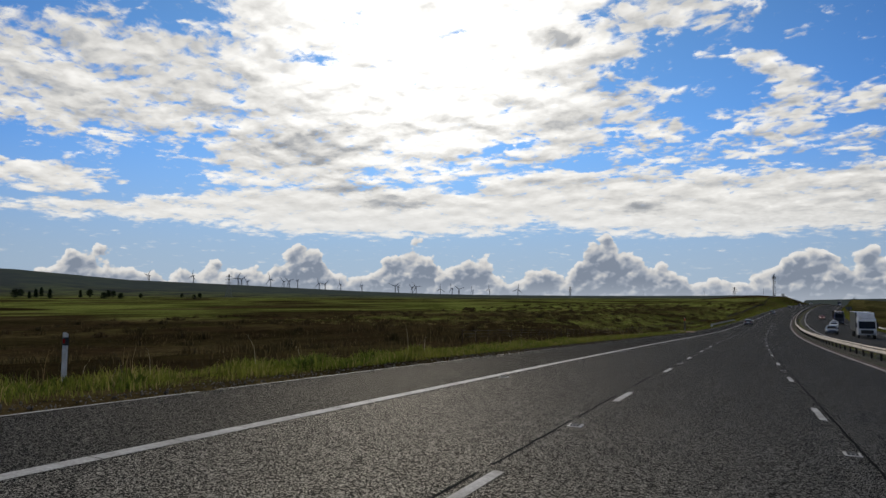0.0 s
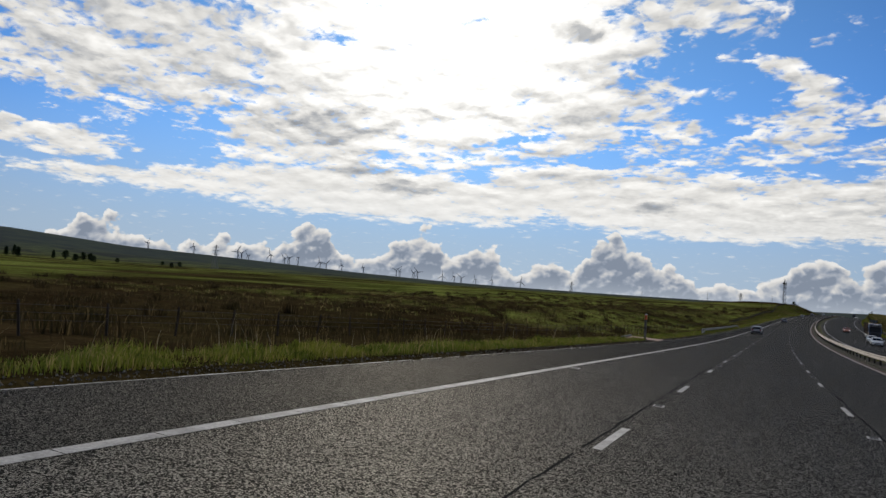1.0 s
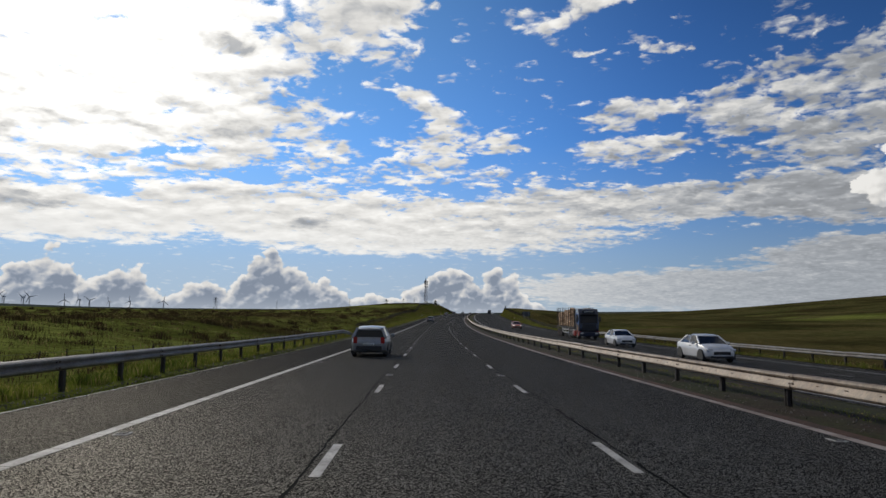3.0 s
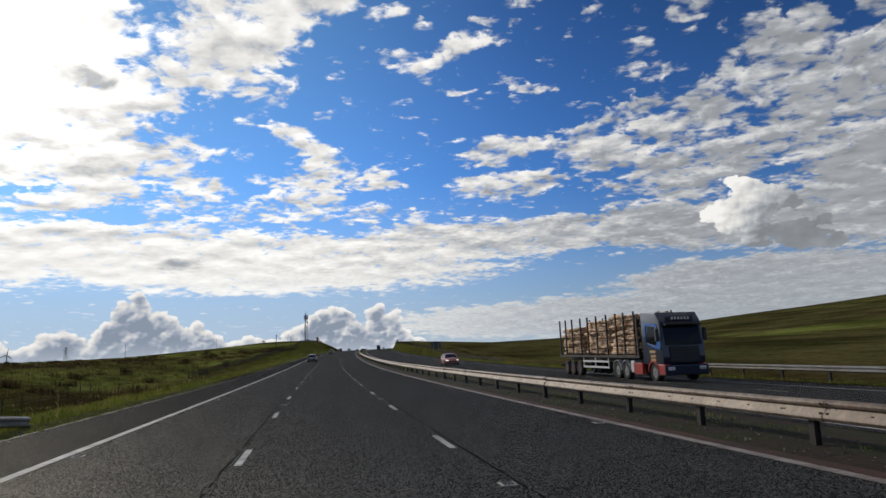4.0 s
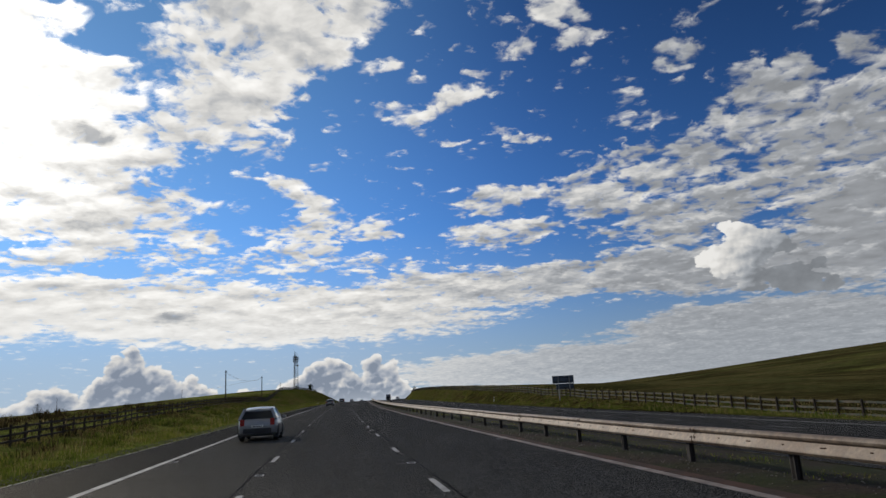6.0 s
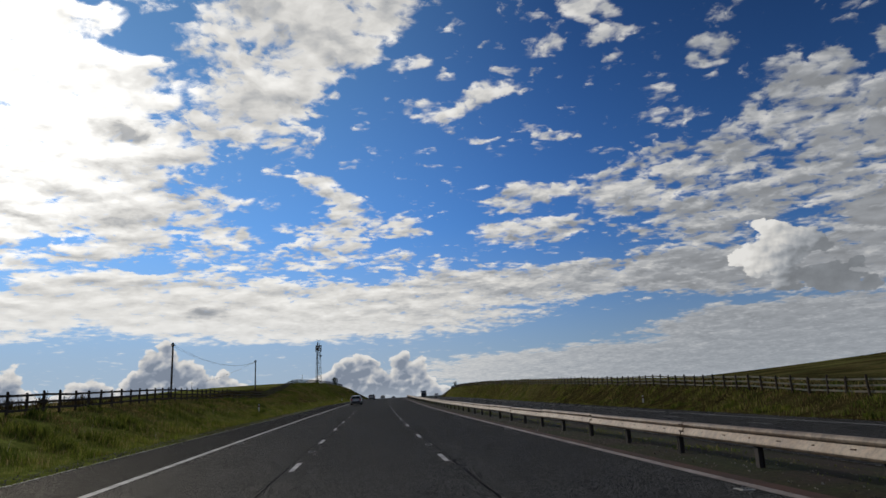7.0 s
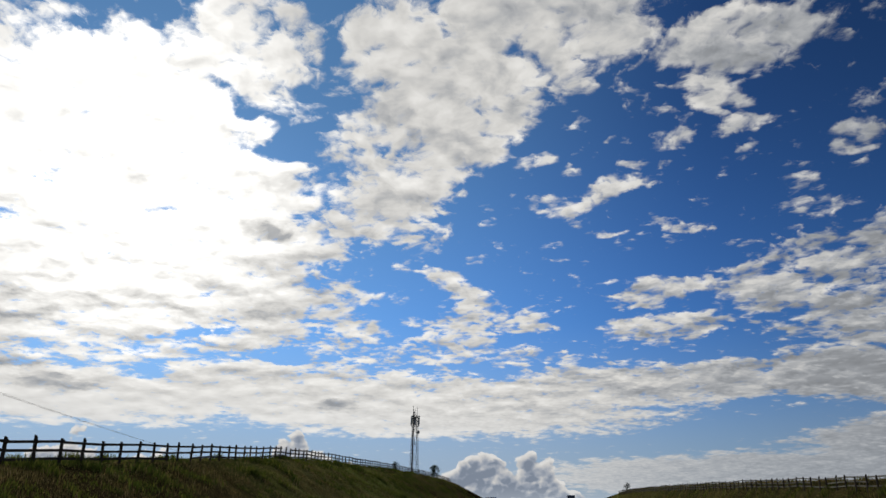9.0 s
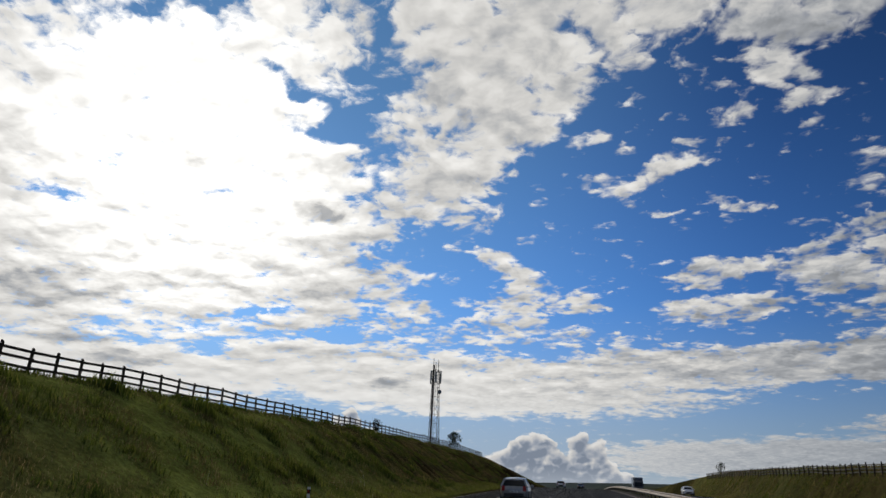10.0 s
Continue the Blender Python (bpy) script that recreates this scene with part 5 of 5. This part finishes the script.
def turbine(azimuth, elevation, dist, turn, spin):
    p = far_point(azimuth, dist)
    hub = 2.2 + dist * math.tan(radians(elevation))
    z0 = ground_at(p) - 2
    root = thing("wind_turbine", Matrix.Translation((p.x, p.y, z0)) @ pose(0, 0, 0, 0, 0, turn), "pale three-bladed wind turbine standing on a distant moor", "wind turbine", "wind farm")
    h = max(hub - z0, 30)
    bm = bmesh.new()
    rod(bm, (0, 0, 0), (0, 0, h), 2.1, 1.3, n=10)
    part("tower", bm, TURBINE, root, smooth=True, scale=1.0)
    bm = bmesh.new()
    box(bm, -1.6, 1.6, -5, 4, h - 1.6, h + 1.8, 0.6)
    part("nacelle", bm, TURBINE, root, scale=1.0)
    bm = bmesh.new()
    rod(bm, (0, -7, h), (0, -4.8, h), 0.6, 1.7, n=10)
    hubob = part("rotor_hub", bm, TURBINE, root, scale=1.0)
    for k in range(3):
        a = radians(spin + 120 * k)
        d, e = Vector((math.sin(a), 0, math.cos(a))), Vector((math.cos(a), 0, -math.sin(a)))
        c = Vector((0, -6, h))
        bm = bmesh.new()
        rings = []
        for f, w in ((0.02, 0.8), (0.15, 1.7), (0.5, 1.15), (1.0, 0.3)):
            q = c + d * (f * 27)
            rings.append([q + e * w + Vector((0, 0.25, 0)), q - e * w + Vector((0, 0.1, 0)), q - e * w - Vector((0, 0.15, 0)), q + e * w - Vector((0, 0.35, 0))])
        loft(bm, rings)
        part("blade", bm, TURBINE, root, scale=1.0)


rng = random.Random(3)
for azm, ele in ((-49.9, 1.15), (-46.6, 1.29), (-43.2, 1.26), (-42.9, 1.19), (-42.4, 1.04), (-40.6, 1.28), (-39.5, 1.10), (-39.1, 0.89), (-38.4, 1.24), (-36.6, 0.76), (-36.1, 0.83), (-34.8, 0.91),
                 (-33.0, 0.85), (-30.2, 0.73), (-29.9, 0.42), (-28.7, 0.70), (-28.4, 0.78), (-26.3, 0.30), (-25.3, 0.58), (-24.7, 0.46), (-23.5, 0.40), (-22.1, 0.16), (-19.7, 0.40)):
    turbine(azm, ele, rng.uniform(2500, 3100) * (1.0 if azm > -22 or azm < -24 else 1.2), rng.uniform(-50, 20), rng.uniform(0, 120))


def pylon(azimuth, dist, h):
    p = far_point(azimuth, dist)
    root = thing("pylon", Matrix.Translation((p.x, p.y, ground_at(p) - 1)) @ pose(0, 0, 0, 0, 0, -azimuth + 30), "grey steel lattice pylon far across the moor", "pylon", "pylons")
    cor = lambda i, z: Vector((np.interp(z, [0, h * 0.6, h], [3.4, 1.2, 0.4]) * (1, -1, -1, 1)[i % 4], np.interp(z, [0, h * 0.6, h], [3.4, 1.2, 0.4]) * (1, 1, -1, -1)[i % 4], z))
    for i in range(4):
        bm = bmesh.new()
        rod(bm, cor(i, 0), cor(i, h * 0.6), 0.25, n=4)
        rod(bm, cor(i, h * 0.6), cor(i, h), 0.22, n=4)
        for j in range(6):
            rod(bm, cor(i + j % 2, h * j / 6), cor(i + 1 - j % 2, h * (j + 1) / 6), 0.13, n=4, caps=False)
        part("frame_side", bm, GREY_PAINT, root, scale=1.0)
    for z, w in ((h * 0.62, 5.5), (h * 0.76, 6.5), (h * 0.9, 4.5)):
        bm = bmesh.new()
        rod(bm, (-w, 0, z), (w, 0, z), 0.22, n=4)
        rod(bm, (-w, 0, z), (0, 0, z + 1.6), 0.14, n=4)
        rod(bm, (w, 0, z), (0, 0, z + 1.6), 0.14, n=4)
        part("cross_arm", bm, GREY_PAINT, root, scale=1.0)


pylon(-44.4, 1000, 34)
pylon(-61.5, 1900, 26)
pylon(-15.4, 1500, 26)
pylon(-2.5, 1400, 22)

LEAF = material("dark_leaves", (0.022, 0.036, 0.012), 0.9, second=(0.012, 0.022, 0.008), scale=0.6, grain=4, grain_amount=0.5, island=0.4, spec=0.1)
TRUNK = material("tree_bark", (0.05, 0.04, 0.03), 0.9, second=(0.03, 0.025, 0.02), scale=2)


def tree(p, h, wide, seed, label, conifer=False, clumps=260):
    r = random.Random(seed)
    root = thing("tree" if h > 3 else "bush", Matrix.Translation(p), label, "tree" if h > 3 else "bush", "trees")
    bm = bmesh.new()
    rod(bm, (0, 0, -0.5), (0.02 * h, 0, h * 0.75), h * 0.03, h * 0.008, n=7)
    for k in range(7):
        a, z = r.uniform(0, 6.28), h * r.uniform(0.25, 0.7)
        q = wide * r.uniform(0.4, 0.8)
        rod(bm, (0, 0, z), (q * math.cos(a), q * math.sin(a), z + h * r.uniform(0.05, 0.2)), h * 0.011, h * 0.003, n=5)
    part("trunk", bm, TRUNK, root, scale=1.0)
    verts, faces = [], []
    for k in range(clumps):
        z = h * (0.12 + 0.88 * r.random() ** 0.8)
        f = z / h
        lim = wide * ((1.05 - f) if conifer else math.sqrt(max(0.05, 1 - ((f - 0.5) / 0.55) ** 2))) * r.uniform(0.55, 1.1)
        a = r.uniform(0, 6.28)
        rr = lim * math.sqrt(r.random())
        c = Vector((rr * math.cos(a), rr * math.sin(a), z))
        sz = h * r.uniform(0.03, 0.075)
        for t in range(3):
            n = Vector((r.gauss(0, 1), r.gauss(0, 1), r.gauss(0, 1))).normalized()
            u = n.orthogonal().normalized() * sz
            w = n.cross(u).normalized() * sz * 0.7
            d = c + Vector((r.gauss(0, sz), r.gauss(0, sz), r.gauss(0, sz)))
            b = len(verts)
            verts += [d - u, d + w, d + u, d - w]
            faces.append((b, b + 1, b + 2, b + 3))
    ob = mesh_object("crown", verts, faces, LEAF)
    ob.parent = root
    return root


k = 0
for azm, hh, con in ((-59.6, 9, 0), (-59.2, 8, 0), (-58.8, 7, 1), (-58.3, 9, 1), (-57.9, 10, 1), (-57.5, 9, 1), (-55.4, 8, 1), (-54.7, 8.5, 0), (-53.9, 7, 0), (-53.5, 8, 0), (-53.1, 7.5, 0), (-52.7, 6.5, 0), (-51.2, 5, 0), (-48.1, 5, 0), (-47.3, 5, 0), (-46.8, 5.5, 0)):
    d = 820 + 60 * math.sin(k * 2.1)
    q = far_point(azm, d)
    q.z = ground_at(q)
    tree(q, hh, hh * (0.32 if con else 0.48), 40 + k, "dark conifer on the distant moor" if con else "dark broadleaf tree on the distant moor", bool(con))
    k += 1
tree(ground_place(498, -17.6), 2.3, 1.1, 77, "small dark hawthorn bush beside the bank fence", clumps=160)
tree(ground_place(462, -18.8), 1.3, 0.6, 78, "small dark shrub beside the bank fence", clumps=110)
tree(ground_place(521, 23.5), 1.6, 0.9, 79, "small dark shrub on the far bank", clumps=110)

# ---- road studs, joints, kerb lip ----
stud = thing("road_stud", stand(0.98 + 3.78, LANE_A), "white cast road stud with a glass reflector", "road stud", "road studs")
bm = bmesh.new()
box(bm, -0.105, 0.105, -0.13, 0.13, -0.02, 0.012, 0.006)
part("casting", bm, PAINT, stud)
bm = bmesh.new()
box(bm, -0.065, 0.065, -0.085, 0.085, 0.0, 0.024, 0.006)
part("rubber_pad", bm, RUBBER, stud)
bm = bmesh.new()
for x in (-0.025, 0.025):
    rod(bm, (x, -0.085, 0.018), (x, -0.06, 0.018), 0.011, n=6)
tagged(part("reflector", bm, GREY_PAINT, stud), kind="stuff")
for i in range(-3, 34):
    for o, d in ((LANE_A, 0.98), (LANE_B, 1.25), (EDGE_L + 0.25, 6.2), (EDGE_R - 0.22, 6.2)):
        if (i, o) != (0, LANE_A):
            copy_thing(stud, stand(d + 3.78 + 15.12 * i, o))

JOINT = material("tar_joint", (0.005, 0.005, 0.005), 0.95, second=(0.008, 0.008, 0.008), scale=3, spec=0.03)


def joint(offset, wide, seed, s0=-60, s1=480, mat=JOINT, name="road_joint", label="dark tar-filled joint between two lanes", dz=0.004, kind="structure"):
    r = random.Random(seed)
    verts, faces = [], []
    n = int((s1 - s0) / 0.35)
    for i in range(n):
        s = s0 + i * 0.35
        w = wide * r.uniform(0.4, 0.9)
        c = offset + r.gauss(0, wide * 0.12)
        verts += [place(s, c - w / 2, dz), place(s, c + w / 2, dz)]
        if i and r.random() > 0.06:
            b = len(verts) - 4
            faces.append((b, b + 1, b + 3, b + 2))
    tagged(mesh_object(name, verts, faces, mat), label, "road joint", kind=kind)


joint(LANE_A - 0.14, 0.05, 1)
joint(LANE_B + 0.13, 0.05, 2)
joint(PAVE_L + 0.02, 0.06, 3, mat=PAINT, name="pavement_lip", label="pale worn lip along the shoulder edge", dz=0.008)
REDDISH = material("reddish_margin", (0.085, 0.047, 0.036), 0.9, second=(0.052, 0.037, 0.031), scale=1.5, grain=50, grain_amount=0.6, coords="World", spec=0.1)
tagged(strip("margin_strip", near_s, [EDGE_R + 0.1, PAVE_R + 0.02], lambda s, o: surface(s, o) + 0.004, REDDISH), "reddish asphalt margin beside the central reservation", "road", kind="structure")


# ---- grass and stones ----
def grass_material(name, a, b, c):
    m = bpy.data.materials.new(name)
    m.use_nodes = True
    k = Nodes(m.node_tree)
    bsdf, out = k.nodes["Principled BSDF"], k.nodes["Material Output"]
    geo = k.node("ShaderNodeNewGeometry")
    r = geo.outputs["Random Per Island"]
    wide = k.noise(geo.outputs["Position"], 0.35, 3, 0.6)
    col = k.mix(k.ramp(wide, 0.35, 0.65), a, b)
    col = k.mix(k.ramp(r, 0.80, 0.88), col, c)
    col = k.vec("SCALE", col, scale=k.ramp(r, 0.0, 0.8, 0.6, 1.35, smooth=False))
    k.put(bsdf.inputs["Base Color"], col)
    bsdf.inputs["Roughness"].default_value, bsdf.inputs["Specular IOR Level"].default_value = 0.8, 0.15
    tr = k.node("ShaderNodeBsdfTranslucent")
    k.put(tr.inputs[0], col)
    mx = k.node("ShaderNodeMixShader")
    mx.inputs[0].default_value = 0.52
    k.links.new(bsdf.outputs[0], mx.inputs[1])
    k.links.new(tr.outputs[0], mx.inputs[2])
    k.links.new(mx.outputs[0], out.inputs[0])
    return m


VERGE = grass_material("verge_grass", (0.105, 0.140, 0.020), (0.165, 0.175, 0.028), (0.24, 0.19, 0.075))
BANK = grass_material("bank_grass", (0.092, 0.100, 0.025), (0.150, 0.122, 0.042), (0.24, 0.18, 0.08))
WEED = grass_material("broad_weeds", (0.060, 0.085, 0.014), (0.100, 0.120, 0.018), (0.15, 0.15, 0.03))
RUSH = grass_material("moor_rushes", (0.030, 0.026, 0.010), (0.044, 0.030, 0.013), (0.085, 0.062, 0.028))


def to_world(s, o, z):
    dx = road_x(s + 0.5) - road_x(s - 0.5)
    n = 1 / np.sqrt(1 + dx * dx)
    return np.stack([road_x(s) + o * n, s - o * dx * n, z], -1)


def blades(name, s, o, h, w, mat, label, seed, base=ground_z):
    """Bent tapering leaves, one island each."""
    g = np.random.default_rng(seed)
    n = len(s)
    p = to_world(s, o, base(s, o) - 0.02)
    a = g.uniform(0, 2 * np.pi, n)
    side = np.stack([np.cos(a), np.sin(a), np.zeros(n)], -1) * w[:, None] / 2
    b = g.uniform(0, 2 * np.pi, n)
    lean = np.stack([np.cos(b), np.sin(b), np.zeros(n)], -1) * (h * g.uniform(0.1, 0.6, n))[:, None]
    up = np.zeros((n, 3))
    up[:, 2] = h
    v = np.stack([p - side, p + side, p + lean * 0.3 + up * 0.6 + side * 0.7, p + lean * 0.3 + up * 0.6 - side * 0.7, p + lean + up * g.uniform(0.85, 1.0, n)[:, None]], 1).reshape(-1, 3)
    me = bpy.data.meshes.new(name)
    me.vertices.add(n * 5)
    me.vertices.foreach_set("co", v.astype(np.float32).ravel())
    i = np.arange(n)[:, None] * 5
    loops = np.concatenate([i + np.array([[0, 1, 2, 3]]), i + np.array([[3, 2, 4]])], 1).ravel()
    me.loops.add(n * 7)
    me.loops.foreach_set("vertex_index", loops.astype(np.int32))
    me.polygons.add(n * 2)
    start = (np.arange(n)[:, None] * 7 + np.array([[0, 4]])).ravel()
    me.polygons.foreach_set("loop_start", start.astype(np.int32))
    me.update(calc_edges=True)
    me.validate()
    me.materials.append(mat)
    return tagged(new(name, me), label, "grass", kind="stuff")


def clustered(n, s0, s1, o0, o1, seed, size=0.25, per=14):
    """Tufts: clustered stations and offsets."""
    g = np.random.default_rng(seed)
    m = max(1, n // per)
    cs, co = g.uniform(s0, s1, m), g.uniform(min(o0, o1), max(o0, o1), m)
    k = g.integers(0, m, n)
    t = g.uniform(0.6, 1.35, m)
    return cs[k] + g.normal(0, size, n), np.clip(co[k] + g.normal(0, size, n), min(o0, o1), max(o0, o1)), t[k] * g.uniform(0.6, 1.1, n)


def field(name, n, s0, s1, o0, o1, h, w, mat, label, seed, size=0.25, per=14, base=ground_z):
    s, o, t = clustered(n, s0, s1, o0, o1, seed, size, per)
    keep = ~((s > 70.9) & (s < 75.9) & (o > -9.6) & (o < -6.5))
    s, o, t = s[keep], o[keep], t[keep]
    # stands of taller and shorter growth along the road
    t = t * (0.72 + 0.30 * np.sin(s * 0.9 + 2.1 * np.sin(s * 0.23)) * np.sin(s * 0.37 + o * 1.3) + 0.22 * np.sin(s * 2.3 + o * 2.0))
    t = np.clip(t, 0.15, 1.6)
    blades(name, s, o, h * t * 1.25, np.full(len(s), w) * np.sqrt(t), mat, label, seed + 1, base)


field("verge_grass", 150000, -22, 182, -7.6, -9.8, 0.21, 0.016, VERGE, "tall green grass along the shoulder edge", 11)
field("verge_grass", 90000, 182, 481, -7.7, -9.8, 0.22, 0.018, VERGE, "green grass along the shoulder edge", 12)
field("bank_grass", 230000, 223, 480, -8.4, -15.0, 0.13, 0.017, BANK, "olive and straw grass covering the cutting bank", 13)
field("bank_grass", 90000, 347, 531, -13.5, -19.5, 0.13, 0.020, BANK, "olive and straw grass near the crest of the cutting bank", 44)
field("bank_weeds", 12700, 341, 521, -12.0, -18.0, 0.26, 0.055, WEED, "dark weed clumps near the crest of the bank", 45, 0.25, 40)
field("far_verge_grass", 80000, 73, 531, 20.0, 22.6, 0.26, 0.024, VERGE, "tall green grass beside the far carriageway", 14)
field("far_bank_grass", 60000, 229, 531, 20.8, 30.0, 0.20, 0.034, BANK, "olive grass on the far slope", 15)
field("moor_rushes", 101600, -20, 296, -9.8, -60.0, 0.36, 0.035, RUSH, "dark brown rushes and heather on the moor", 16, 0.4, 22)
STRAW = grass_material("straw_grass", (0.17, 0.115, 0.042), (0.11, 0.095, 0.030), (0.24, 0.17, 0.075))
field("bank_straw", 60000, 241, 500, -10.5, -14.0, 0.15, 0.016, STRAW, "dry straw-coloured grass near the top of the bank", 41, 0.35, 30)
field("far_bank_straw", 50000, 257, 521, 21.2, 24.0, 0.16, 0.020, STRAW, "dry straw-coloured grass near the top of the far bank", 42, 0.35, 30)
field("moor_tussocks", 68100, 24, 376, -15.0, -110.0, 0.62, 0.07, RUSH, "dark tussocks and low shrubs scattered over the moor", 43, 0.55, 120)
field("moor_grass", 44900, 73, 376, -15.0, -90.0, 0.30, 0.06, BANK, "olive grass tussocks on the moor", 17, 0.5, 24)
field("reservation_grass", 70000, -20, 481, 6.15, 7.1, 0.06, 0.014, VERGE, "short sparse grass on the central reservation", 18, 0.2, 12, base=lambda s, o: surface(s, o) + 0.02)
field("verge_weeds", 15800, -22, 229, -7.8, -9.6, 0.24, 0.055, WEED, "low broad-leaved weeds at the foot of the verge grass", 31, 0.12, 22)
field("bank_weeds", 23800, 229, 521, -8.0, -13.0, 0.24, 0.05, WEED, "dark weed clumps on the cutting bank", 32, 0.22, 40)
field("bank_scrub", 16000, 370, 480, -9.0, -18.5, 0.36, 0.045, WEED, "dark tangled weed clumps on the steep cutting bank", 46, 0.42, 150)
field("bank_scrub", 9000, 240, 370, -9.0, -12.5, 0.30, 0.04, WEED, "dark tangled weed clumps on the cutting bank", 47, 0.35, 120)
field("far_bank_weeds", 13000, 217, 521, 20.2, 24.5, 0.30, 0.06, WEED, "weed clumps on the far bank", 33, 0.22, 40)
field("seed_heads", 2900, -22, 481, -7.9, -10.5, 0.66, 0.009, grass_material("straw_stalks", (0.22, 0.17, 0.08), (0.18, 0.13, 0.06), (0.30, 0.26, 0.18)), "pale dry stalks standing out of the grass", 19, 0.3, 5)


def stones(name, n, s0, s1, o0, o1, mat, label, seed, base):
    g = np.random.default_rng(seed)
    s, o = g.uniform(s0, s1, n), o0 + (o1 - o0) * g.beta(1.4, 1.8, n)
    c = to_world(s, o, base(s, o) + 0.005)
    unit = np.array([(1, 0, 0), (0, 1, 0), (-1, 0, 0), (0, -1, 0), (0, 0, 1), (0, 0, -1)], float)
    r = 0.008 + 0.022 * g.random(n) ** 3
    v = c[:, None, :] + unit[None] * r[:, None, None] * g.uniform(0.5, 1.3, (n, 6, 1)) + g.normal(0, 0.004, (n, 6, 3))
    f = np.array([(0, 1, 4), (1, 2, 4), (2, 3, 4), (3, 0, 4), (1, 0, 5), (2, 1, 5), (3, 2, 5), (0, 3, 5)])
    faces = (np.arange(n)[:, None, None] * 6 + f[None]).reshape(-1, 3)
    me = bpy.data.meshes.new(name)
    me.from_pydata(v.reshape(-1, 3).tolist(), [], faces.tolist())
    me.materials.append(mat)
    tagged(new(name, me), label, "gravel", kind="stuff")


STONE = material("loose_stone", (0.20, 0.18, 0.15), 0.9, second=(0.11, 0.097, 0.08), scale=3, island=0.6, coords="World", spec=0.2)
stones("edge_gravel", 24900, -22, 376, PAVE_L - 0.02, PAVE_L - 0.95, STONE, "loose grey gravel along the shoulder edge", 21, lambda s, o: ground_sheet(s, o))
stones("reservation_gravel", 15600, -10, 481, PAVE_R + 0.02, 6.9, STONE, "loose gravel on the central reservation", 22, lambda s, o: surface(s, o) + 0.025)
stones("shoulder_grit", 2800, -22, 376, PAVE_L + 0.02, PAVE_L + 0.5, STONE, "scattered grit on the hard shoulder", 23, surface)

# ---- from the plan's units to metres ----
for ob in list(scene.objects):
    if ob.parent is None and ob.type in ("MESH", "EMPTY"):
        ob.matrix_basis = Matrix.Scale(UNIT, 4) @ ob.matrix_basis
